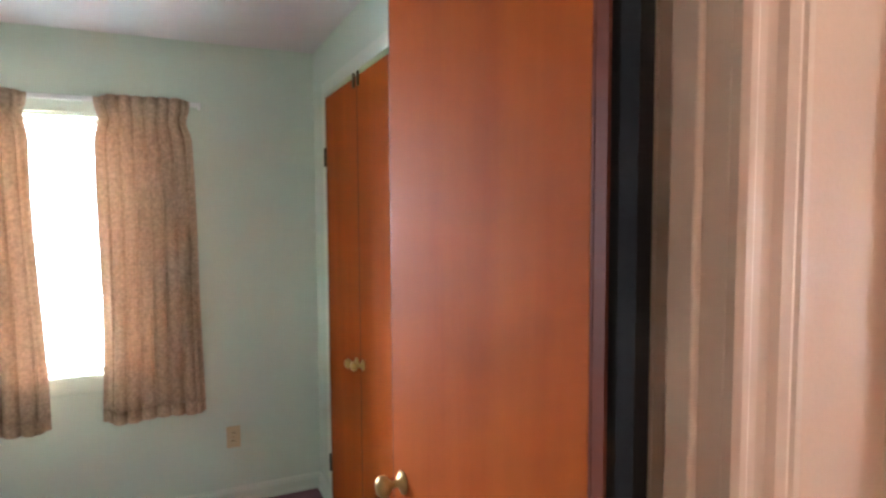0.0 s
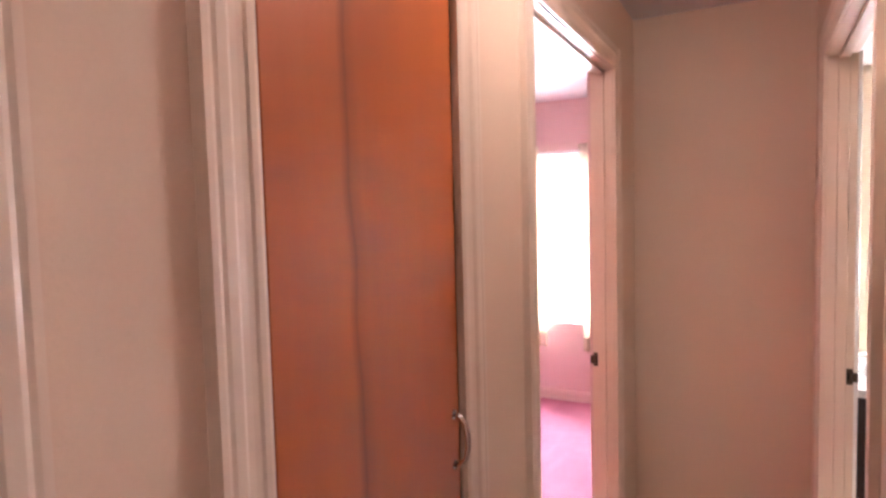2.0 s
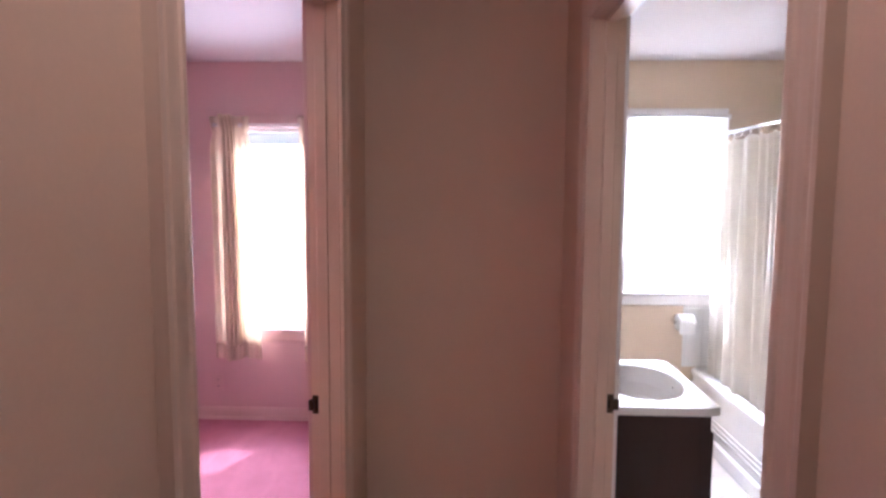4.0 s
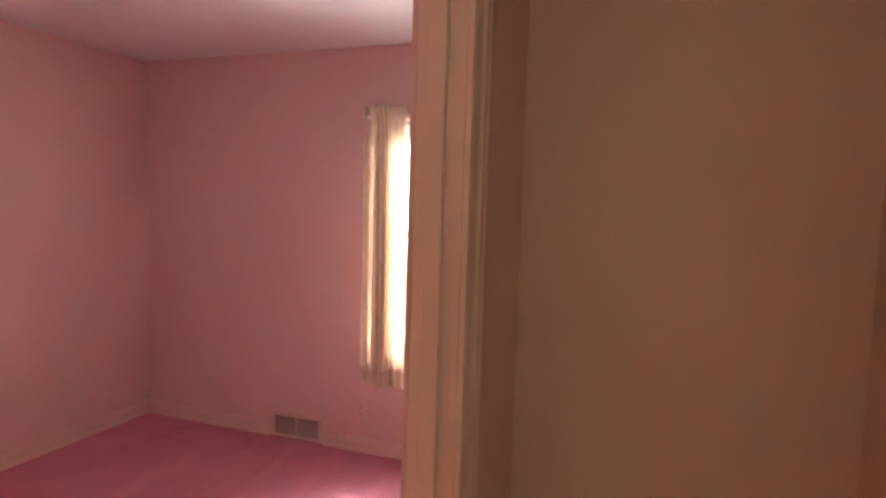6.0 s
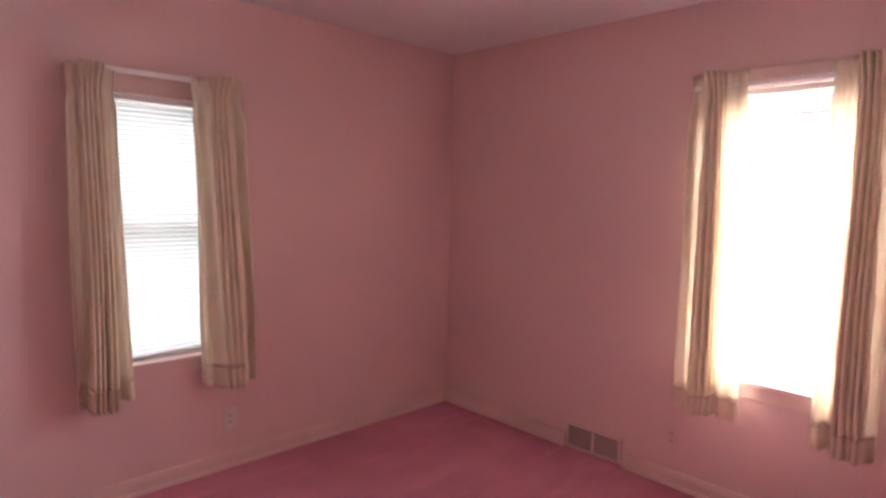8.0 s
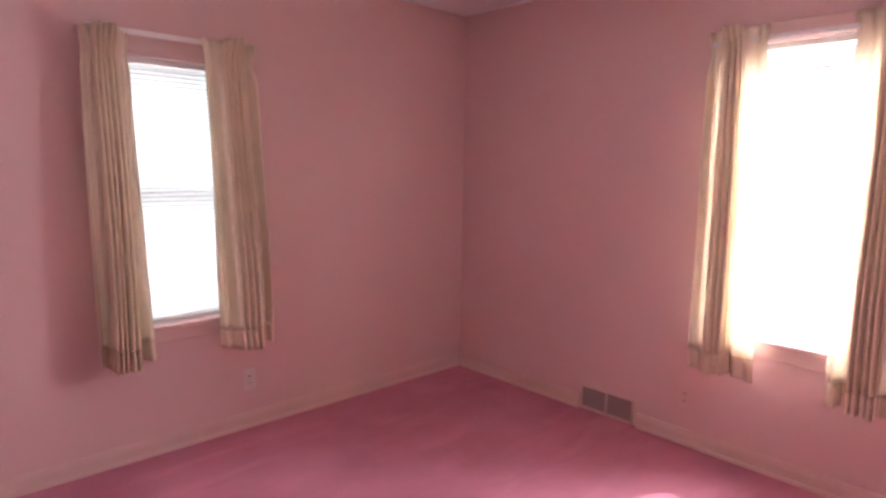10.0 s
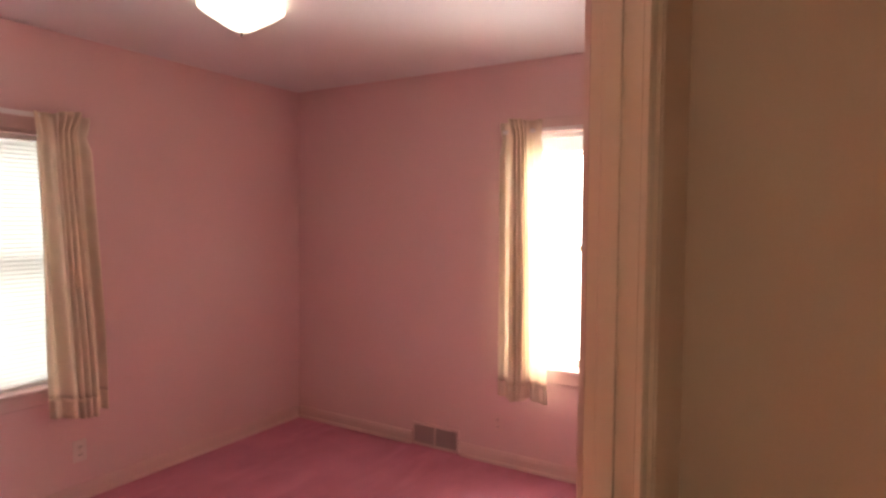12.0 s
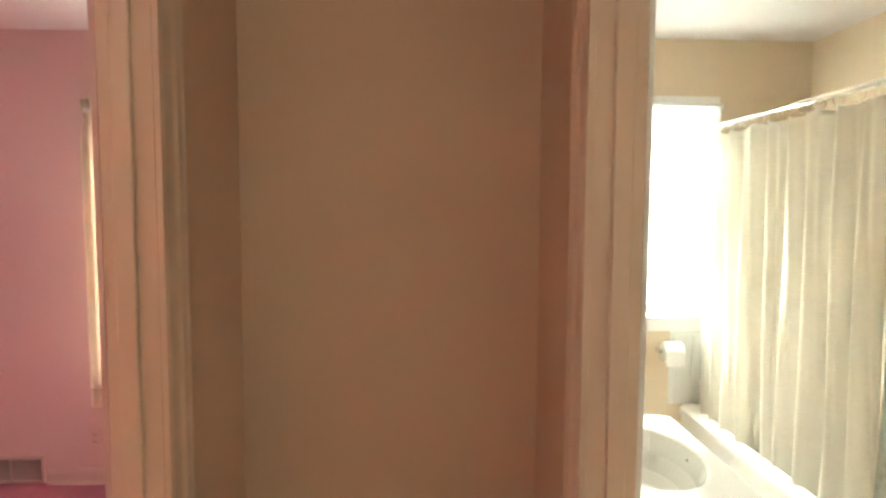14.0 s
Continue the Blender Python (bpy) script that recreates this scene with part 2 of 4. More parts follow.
def box(x0, x1, y0, y1, z0, z1, bm=None, bevel=0.0, seg=2):
    """A box between two corners, with rounded edges if wanted."""
    own = bmesh.new()
    bmesh.ops.create_cube(own, size=1)
    bmesh.ops.scale(own, verts=own.verts, vec=(abs(x1 - x0), abs(y1 - y0), abs(z1 - z0)))
    bmesh.ops.translate(own, verts=own.verts, vec=((x0 + x1) / 2, (y0 + y1) / 2, (z0 + z1) / 2))
    if bevel:
        bmesh.ops.bevel(own, geom=own.edges[:], offset=bevel, segments=seg, profile=0.5, affect="EDGES")
    if bm is None:
        return own
    me = bpy.data.meshes.new("tmp")
    own.to_mesh(me)
    own.free()
    bm.from_mesh(me)
    bpy.data.meshes.remove(me)
    return bm


def lathe(profile, axis="z", n=24, bm=None):
    """Turn a list of (radius, height) about an axis."""
    bm = bm or bmesh.new()
    rings = []
    for r, h in profile:
        ring = []
        for i in range(n):
            a = 2 * math.pi * i / n
            c, s = r * math.cos(a), r * math.sin(a)
            ring.append(bm.verts.new({"z": (c, s, h), "x": (h, c, s), "y": (c, h, s)}[axis]))
        rings.append(ring)
    for a, b in zip(rings, rings[1:]):
        for i in range(n):
            bm.faces.new((a[i], a[(i + 1) % n], b[(i + 1) % n], b[i]))
    for ring in (rings[0], rings[-1]):
        bm.faces.new(ring)
    return bm


def sweep(profile, a, b, out, flat):
    """A moulding: a profile of (across, proud) drawn from a to b; flat is the direction across, out the direction it stands proud."""
    bm = bmesh.new()
    a, b, out, flat = Vector(a), Vector(b), Vector(out), Vector(flat)
    rings = [[bm.verts.new(p + flat * u + out * v) for u, v in profile] for p in (a, b)]
    k = len(profile)
    for i in range(k):
        bm.faces.new((rings[0][i], rings[0][(i + 1) % k], rings[1][(i + 1) % k], rings[1][i]))
    bm.faces.new(rings[0])
    bm.faces.new(rings[1])
    return bm


def tube(points, r, n=10, bm=None):
    bm = bm or bmesh.new()
    pts = [Vector(p) for p in points]
    rings = []
    for i, p in enumerate(pts):
        d = (pts[min(i + 1, len(pts) - 1)] - pts[max(i - 1, 0)]).normalized()
        u = d.orthogonal().normalized() if i == 0 else (u - d * u.dot(d)).normalized()
        w = d.cross(u)
        rings.append([bm.verts.new(p + r * (u * math.cos(2 * math.pi * k / n) + w * math.sin(2 * math.pi * k / n))) for k in range(n)])
    for a, b in zip(rings, rings[1:]):
        for k in range(n):
            bm.faces.new((a[k], a[(k + 1) % n], b[(k + 1) % n], b[k]))
    bm.faces.new(rings[0])
    bm.faces.new(rings[-1])
    return bm


def wall(name, mat, axis, at0, at1, lo, hi, openings=(), label="", top=CEIL):
    """A wall slab across axis between at0 and at1, from lo to hi along the other axis, with openings (a, b, z0, z1) cut through."""
    bm = bmesh.new()

    def put(a, b, z0, z1):
        if b - a > 1e-4 and z1 - z0 > 1e-4:
            box(at0, at1, a, b, z0, z1, bm) if axis == "x" else box(a, b, at0, at1, z0, z1, bm)

    at = lo
    for a, b, z0, z1 in sorted(openings):
        put(at, a, 0, top)
        put(a, b, 0, z0)
        put(a, b, z1, top)
        at = b
    put(at, hi, 0, top)
    ob = part(name, bm, mat)
    return tagged(ob, label, "wall", kind="structure")


# ---- the large structure ----
J = 0.018
G_DOOR, L_DOOR, P_DOOR = (-3.03, -2.27), (-1.93, -1.405), (-0.96, 0.0)
B_DOOR, R_DOOR = (-1.06, 0.0), (-2.00, -1.37)
cut = lambda d: (d[0] - J, d[1] + J, 0.0, HEAD + J)
PBW = (-1.56, -0.92, 0.62, 2.00)
PSW = (-0.02, 0.64, 0.62, 1.90)
BW = (1.04, 1.605, 0.90, 2.04)
GW = (-3.50, -2.82, 0.76, 2.02)

wall("wall_hall_left", BEIGE, "x", -0.405, -HALL, -4.5, END_Y, [(G_DOOR[0] - J, G_DOOR[1] + J, 0.0, 2.11 + J), cut(L_DOOR), (P_DOOR[0] - J, P_DOOR[1] + J, 0.0, 2.09 + J)], "beige painted hallway wall with three doorways")
wall("wall_hall_right", BEIGE, "x", HALL, 0.405, -4.5, END_Y, [cut(B_DOOR), cut(R_DOOR)], "beige painted hallway wall with two doorways")
wall("wall_hall_end", BEIGE, "y", END_Y, END_Y + 0.1, -0.42, 0.42, (), "plain beige painted wall closing the hallway")
wall("wall_hall_back", BEIGE, "y", -4.6, -4.5, -0.42, 0.42, (), "plain beige wall behind the hallway")
wall("wall_pink_hall_side", PINK, "x", -FACE, -0.405, PY0, PY1, [(P_DOOR[0] - J, P_DOOR[1] + J, 0.0, 2.09 + J)], "pink painted bedroom wall with doorway to hallway")
wall("wall_pink_back", PINK, "y", PY1, PY1 + 0.18, PX0 - 0.2, -0.42, [PBW], "pink painted bedroom wall with a curtained window")
wall("wall_pink_side", PINK, "x", PX0 - 0.18, PX0, PY0 - 0.06, PY1, [PSW], "pink painted bedroom wall with a window and blinds")
wall("wall_pink_near", PINK, "y", PY0 - 0.06, PY0, PX0, -0.42, (), "plain pink painted bedroom wall")
wall("wall_green_hall_side", GREEN, "x", -FACE, -0.405, GY0, GY1, [(G_DOOR[0] - J, G_DOOR[1] + J, 0.0, 2.11 + J)], "pale green painted bedroom wall with doorway")
wall("wall_green_window", GREEN, "x", GX0 - 0.18, GX0, GY0, GY1 + 0.1, [GW], "pale green painted bedroom wall with curtained window")
wall("wall_green_closet", GREEN, "y", GY1, GY1 + 0.1, GX0, -0.42, [(-2.95, -1.85, 0.0, 2.13)], "pale green painted bedroom wall with closet doors")
wall("wall_green_near", GREEN, "y", GY0 - 0.1, GY0, GX0 - 0.18, -0.42, (), "plain pale green bedroom wall")
wall("wall_closet_inner", GREEN, "y", GY1 + 0.55, GY1 + 0.6, GX0, -0.95, (), "plain wall inside the bedroom closet")
wall("wall_bath_hall_side", TAN, "x", 0.405, FACE, BY0, PY1, [cut(B_DOOR)], "tan painted bathroom wall with doorway")
wall("wall_bath_window", TAN, "y", PY1, PY1 + 0.18, 0.42, BX1 + 0.18, [BW], "tan painted bathroom wall with bright window")
wall("wall_bath_right", TAN, "x", BX1, BX1 + 0.18, BY0 - 0.06, PY1, (), "tan painted bathroom wall above the tub")
wall("wall_bath_near", TAN, "y", BY0 - 0.06, BY0, 0.405, BX1, (), "plain tan bathroom wall")
wall("wall_bath_tub_end", TAN, "y", 0.58, 0.68, 1.46, BX1, (), "tan painted wall at the foot of the tub")
wall("wall_outer_right", TAN, "x", 0.95, 1.05, -4.6, BY0 - 0.06, (), "plain wall closing the hall closet")
wall("wall_linen_inner", BEIGE, "x", -0.95, -0.90, GY1 + 0.1, PY0 - 0.06, (), "plain wall inside the linen closet")
wall("wall_end_void", BEIGE, "y", PY1, PY1 + 0.18, -0.42, 0.42, (), "plain outer wall between the rooms")


def slab(name, mat, x0, x1, y0, y1, z0, z1, label, cat):
    return tagged(part(name, box(x0, x1, y0, y1, z0, z1), mat), label, cat, kind="structure")


slab("floor_pink", PINK_CARPET, PX0, -0.42, PY0, PY1, -0.12, 0.0, "deep pink cut pile carpet of the bedroom", "floor")
slab("floor_green", MAROON_CARPET, GX0, -0.42, GY0, GY1 + 0.6, -0.12, 0.0, "dull maroon carpet of the green bedroom", "floor")
slab("floor_hall", HALL_CARPET, -0.42, 0.42, -4.6, END_Y, -0.12, 0.0, "tan carpet of the hallway", "floor")
slab("floor_bath", FLOOR_TILE, 0.42, BX1, BY0, PY1, -0.12, 0.0, "pale vinyl bathroom floor", "floor")
slab("floor_closets", HALL_CARPET, -3.52, 1.05, -4.6, 2.39, -0.2, -0.13, "plain floor beneath the rooms", "floor")
slab("ceiling", WHITE_CEIL, -3.6, BX1 + 0.2, GY0 - 0.12, PY1 + 0.2, CEIL, CEIL + 0.12, "off-white painted plaster ceiling", "ceiling")
slab("ground", GRASS, -300, 300, -300, 300, -0.7, -0.6, "lawn outside the house", "ground")

# Door casings, jambs and stops.
CASING = [(u * 1.42, v) for u, v in ((0.0, 0.0), (0.0, 0.010), (0.006, 0.013), (0.012, 0.013), (0.015, 0.0105), (0.022, 0.0105), (0.030, 0.012), (0.036, 0.017), (0.046, 0.018), (0.050, 0.0163), (0.054, 0.018), (0.060, 0.018), (0.062, 0.0))]


def door_trim(n, d, face, sign, mat, jamb_from, jamb_to, stop_at, jamb_mat, jamb=True, head=HEAD):
    """Casing about a doorway on the wall x = face that looks towards sign, and the jamb that lines the opening."""
    t = thing(f"door_frame_{n}", (face, (d[0] + d[1]) / 2, 0), label="painted wooden door casing with moulded profile", category="door frame", kind="structure")
    o = Vector((face, (d[0] + d[1]) / 2, 0))
    near, far = d[0] - 0.005, d[1] + 0.005
    r = 0.006
    for nm, a, b, flat in (("casing", (face, near + r - 0.001, 0), (face, near + r - 0.001, head + 0.092), (0, -1, 0)), ("casing", (face, far - r + 0.001, 0), (face, far - r + 0.001, head + 0.092), (0, 1, 0)), ("casing_head", (face, near + r, head + 0.004), (face, far - r, head + 0.004), (0, 0, 1))):
        ob = part(nm, sweep(CASING, Vector(a) - o, Vector(b) - o, (sign, 0, 0), flat), mat, t)
    if jamb:
        x0, x1 = sorted((jamb_from, jamb_to))
        part("jamb", box(x0 - face, x1 - face, d[0] - J - o.y, d[0] - o.y, 0, head, bevel=0.0015, seg=1), jamb_mat, t)
        part("jamb", box(x0 - face, x1 - face, d[1] - o.y, d[1] + J - o.y, 0, head, bevel=0.0015, seg=1), jamb_mat, t)
        part("jamb_head", box(x0 - face, x1 - face, d[0] - J - o.y, d[1] + J - o.y, head, head + J, bevel=0.0015, seg=1), jamb_mat, t)
        s0, s1 = stop_at - face - 0.017, stop_at - face + 0.017
        part("stop", box(s0, s1, d[0] - o.y, d[0] + 0.011 - o.y, 0, head, bevel=0.003), jamb_mat, t)
        part("stop", box(s0, s1, d[1] - 0.011 - o.y, d[1] - o.y, 0, head, bevel=0.003), jamb_mat, t)
        part("stop_head", box(s0, s1, d[0] - o.y, d[1] - o.y, head - 0.011, head, bevel=0.003), jamb_mat, t)
    return t


def strike(frame_ob, x, y, z, facing):
    """Bronze strike plate let into a jamb, with its lip and hole."""
    o = frame_ob.location
    bm = box(x - 0.022 - o.x, x + 0.022 - o.x, y - 0.0015 - o.y, y + 0.003 * facing - o.y, z - 0.028, z + 0.028, bevel=0.001, seg=1)
    s = part("strike_plate", bm, DARK_BRASS, frame_ob, "dark bronze strike plate")
    lip_x = x - 0.026 if x < 0 else x + 0.026
    part("lip", box(min(lip_x, lip_x + 0.01) - o.x - 0.006, max(lip_x, lip_x + 0.01) - o.x, y - 0.002 - o.y, y + 0.012 * facing - o.y, z - 0.016, z + 0.016, bevel=0.002), DARK_BRASS, s)
    part("hole", box(x - 0.01 - o.x, x + 0.012 - o.x, y + 0.003 * facing - o.y, y + 0.0042 * facing - o.y, z - 0.012, z + 0.012), SLOT, s)


fg = door_trim(1, G_DOOR, -HALL, 1, TRIM, -FACE, -HALL, -0.405, TRIM, head=2.11)
door_trim(2, L_DOOR, -HALL, 1, TRIM, -FACE, -HALL, -0.42, TRIM)
fp = door_trim(3, P_DOOR, -HALL, 1, TRIM, -FACE, -HALL, -0.41, TRIM, head=2.09)
fb = door_trim(4, B_DOOR, HALL, -1, TRIM, FACE, HALL, 0.41, TRIM)
door_trim(5, R_DOOR, HALL, -1, TRIM, FACE, HALL, 0.42, TRIM)
door_trim(6, P_DOOR, -FACE, -1, PINK_TRIM, 0, 0, 0, PINK_TRIM, jamb=False, head=2.09)
door_trim(7, G_DOOR, -FACE, -1, TRIM, 0, 0, 0, TRIM, jamb=False, head=2.11)
door_trim(8, B_DOOR, FACE, 1, WHITE_TRIM, 0, 0, 0, WHITE_TRIM, jamb=False)
strike(fp, -0.425, P_DOOR[1], 0.92, -1)
strike(fb, 0.425, B_DOOR[1], 0.94, -1)

BASE = [(0.0, 0.0), (0.0, 0.022), (0.012, 0.020), (0.020, 0.013), (0.060, 0.013), (0.068, 0.010), (0.076, 0.009), (0.082, 0.004), (0.084, 0.0)]


def baseboard(mat, a, b, out, label):
    ob = part("baseboard", sweep(BASE, a, b, out, (0, 0, 1)), mat)
    return tagged(ob, label, "baseboard", kind="structure")


for a, b, out in (((PX0, PY1, 0), (-2.32, PY1, 0), (0, -1, 0)), ((-1.94, PY1, 0), (-FACE, PY1, 0), (0, -1, 0)), ((PX0, PY0, 0), (PX0, PY1 - 0.023, 0), (1, 0, 0)), ((PX0 + 0.023, PY0, 0), (-FACE, PY0, 0), (0, 1, 0)), ((-FACE, 0.10, 0), (-FACE, PY1 - 0.023, 0), (-1, 0, 0))):
    baseboard(PINK_TRIM, a, b, out, "pink painted baseboard with shoe moulding above carpet")
for a, b, out in (((GX0, GY0, 0), (GX0, GY1, 0), (1, 0, 0)), ((GX0 + 0.023, GY1, 0), (-3.012, GY1, 0), (0, -1, 0))):
    baseboard(GREEN_TRIM, a, b, out, "pale green painted baseboard above carpet")
for a, b, out in (((-HALL, END_Y, 0), (HALL, END_Y, 0), (0, -1, 0)), ((-HALL, 0.10, 0), (-HALL, END_Y - 0.023, 0), (1, 0, 0)), ((HALL, 0.10, 0), (HALL, END_Y - 0.023, 0), (-1, 0, 0))):
    baseboard(TRIM, a, b, out, "cream painted hallway baseboard")


# ---- windows ----
def window(n, axis, face, a, b, z0, z1, inward, mat, label):
    """A double-hung window in a wall opening: lining, two sashes with panes, meeting rail, stool and apron. Local x runs along the wall, local y out of doors."""
    turn = 0 if axis == "y" else 90
    mid = (a + b) / 2
    place = (mid, face, 0) if axis == "y" else (face, mid, 0)
    t = thing(f"window_{n}", place, turn, label=label, category="window", kind="structure")
    w = (b - a) / 2
    for nm, q in (("lining", (-w, -w + 0.018)), ("lining", (w - 0.018, w))):
        part(nm, box(q[0], q[1], 0.0, 0.16, z0, z1), mat, t)
    part("lining_head", box(-w, w, 0.0, 0.16, z1 - 0.018, z1), mat, t)
    part("lining_sill", box(-w, w, 0.03, 0.18, z0, z0 + 0.02), mat, t)
    zm = (z0 + z1) / 2 + 0.01
    for nm, lo, hi, y in (("upper_sash", zm - 0.02, z1 - 0.018, 0.125), ("lower_sash", z0 + 0.02, zm + 0.02, 0.09)):
        bm = bmesh.new()
        x = w - 0.018
        box(-x, -x + 0.035, y, y + 0.03, lo, hi, bm)
        box(x - 0.035, x, y, y + 0.03, lo, hi, bm)
        box(-x + 0.035, x - 0.035, y, y + 0.03, lo, lo + 0.04, bm)
        box(-x + 0.035, x - 0.035, y, y + 0.03, hi - 0.035, hi, bm)
        s = part(nm, bm, WHITE_TRIM, t)
        p = part("pane", box(-x + 0.03, x - 0.03, y + 0.012, y + 0.016, lo + 0.03, hi - 0.03), GLASS, s)
        p.visible_shadow = False
    part("stool", box(-w - 0.05, w + 0.05, -0.035, 0.03, z0 - 0.002, z0 + 0.02, bevel=0.006), mat, t)
    for q in (-1, 1):
        part("casing", box(min(q * (w - 0.004), q * (w + 0.062)), max(q * (w - 0.004), q * (w + 0.062)), -0.014, 0.0, z0 + 0.02, z1 - 0.004, bevel=0.003), mat, t)
    part("casing_head", box(-w - 0.062, w + 0.062, -0.015, 0.0, z1 - 0.004, z1 + 0.060, bevel=0.003), mat, t)
    part("apron", box(-w - 0.03, w + 0.03, -0.014, 0.0, z0 - 0.07, z0 - 0.002, bevel=0.004), mat, t)
    return t


window(1, "y", PY1, PBW[0], PBW[1], PBW[2], PBW[3], -1, PINK_TRIM, "double-hung window with raised blind, blazing with daylight")
window(2, "x", PX0, PSW[0], PSW[1], PSW[2], PSW[3], 1, PINK_TRIM, "double-hung window behind lowered white blinds")
window(3, "y", PY1, BW[0], BW[1], BW[2], BW[3], -1, WHITE_TRIM, "white bathroom window glowing with daylight")
window(4, "x", GX0, GW[0], GW[1], GW[2], GW[3], 1, GREEN_TRIM, "pale green framed window with lowered blinds")


def blind(place, turn, width, z0, z1, lowered, tilt, label):
    """A slatted window blind: head rail, slats, bottom rail, ladder cords."""
    t = thing("window_blind", place, turn, label=label, category="blind")
    w = width / 2
    part("headrail", box(-w, w, -0.014, 0.014, z1 - 0.028, z1, bevel=0.003), RAIL, t)
    bm = bmesh.new()
    k = 5
    rows = []
    for i in range(k + 1):
        u = i / k - 0.5
        rows.append([bm.verts.new((s * (w - 0.006), u * 0.025, 0.0035 * (1 - 4 * u * u) + o)) for s in (-1, 1) for o in (0, 0.0008)])
    for r, q in zip(rows, rows[1:]):
        bm.faces.new((r[0], q[0], q[2], r[2]))
        bm.faces.new((r[1], r[3], q[3], q[1]))
        bm.faces.new((r[0], r[1], q[1], q[0]))
        bm.faces.new((r[2], q[2], q[3], r[3]))
    bm.faces.new((rows[0][0], rows[0][2], rows[0][3], rows[0][1]))
    bm.faces.new((rows[-1][0], rows[-1][1], rows[-1][3], rows[-1][2]))
    me = mesh_of(bm, "slat", SLAT)
    if lowered:
        z, low = z1 - 0.045, z0 + 0.03
        step = 0.0215
        while z > low:
            share("slat", me, t, (0, 0, z), (radians(tilt + random.uniform(-2, 2)), 0, 0))
            z -= step
        part("bottom_rail", box(-w + 0.004, w - 0.004, -0.012, 0.012, z0 + 0.004, z0 + 0.022, bevel=0.004), RAIL, t)
        cord_to = z0 + 0.01
    else:
        z = z1 - 0.034
        for i in range(22):
            share("slat", me, t, (0, 0, z), (radians(random.uniform(-2, 2)), 0, 0))
            z -= 0.0036
        part("bottom_rail", box(-w + 0.004, w - 0.004, -0.012, 0.012, z - 0.018, z - 0.002, bevel=0.004), RAIL, t)
        cord_to = z - 0.01
    for x in (-w * 0.7, w * 0.7):
        part("ladder_cord", tube([(x, -0.014, z1 - 0.02), (x, -0.014, cord_to)], 0.0009, 5), SLAT, t)
    return t


blind((-1.24, PY1 + 0.04, 0), 0, 0.59, 0.64, 1.978, False, 0, "raised white slatted blind stacked at the window head")
blind((PX0 - 0.04, 0.31, 0), 90, 0.61, 0.64, 1.878, True, 66, "lowered white slatted blind, slats tilted, bright with daylight")
blind((GX0 - 0.04, -3.16, 0), 90, 0.64, 0.78, 1.998, True, 20, "lowered white slatted blind glowing behind brown curtains")


def roller_shade(place, width, z0, z1, label):
    """A shade drawn partly down: cloth on a roller between two brackets, with a hem bar."""
    t = thing("roller_shade", place, 0, label=label, category="shade")
    w = width / 2
    part("roller", lathe([(0.012, -w), (0.012, w)], "x", 14), WHITE_TRIM, t, "", True).location = (0, 0, z1)
    part("cloth", box(-w + 0.01, w - 0.01, -0.0135, -0.0125, z0, z1), SHADE_CLOTH, t)
    part("hem_bar", box(-w + 0.01, w - 0.01, -0.017, -0.009, z0 - 0.004, z0 + 0.018, bevel=0.003), SHADE_CLOTH, t)
    for q in (-1, 1):
        part("bracket", box(q * w - 0.003, q * w + 0.003, -0.014, 0.023, z1 - 0.016, z1 + 0.016, bevel=0.001, seg=1), WHITE_TRIM, t)
    return t


roller_shade((1.345, PY1 - 0.038, 0), 0.64, 1.14, 2.045, "white cloth roller shade half drawn down, glowing with daylight")


def cloth_part(t, name, at, nu, n, va, vb, mat, thick):
    """A sheet of cloth drawn from at(u, v), given thickness, as one part of t."""
    bm = bmesh.new()
    grid = [[bm.verts.new(at(i / nu, va + (vb - va) * j / n)) for i in range(nu + 1)] for j in range(n + 1)]
    for r, q in zip(grid, grid[1:]):
        for i in range(nu):
            bm.faces.new((r[i], r[i + 1], q[i + 1], q[i]))
    ob = part(name, bm, mat, t, "", True)
    mod = ob.modifiers.new("thick", "SOLIDIFY")
    mod.thickness = thick
    return ob


def smooth(a, b, x):
    x = min(1.0, max(0.0, (x - a) / (b - a)))
    return x * x * (3 - 2 * x)


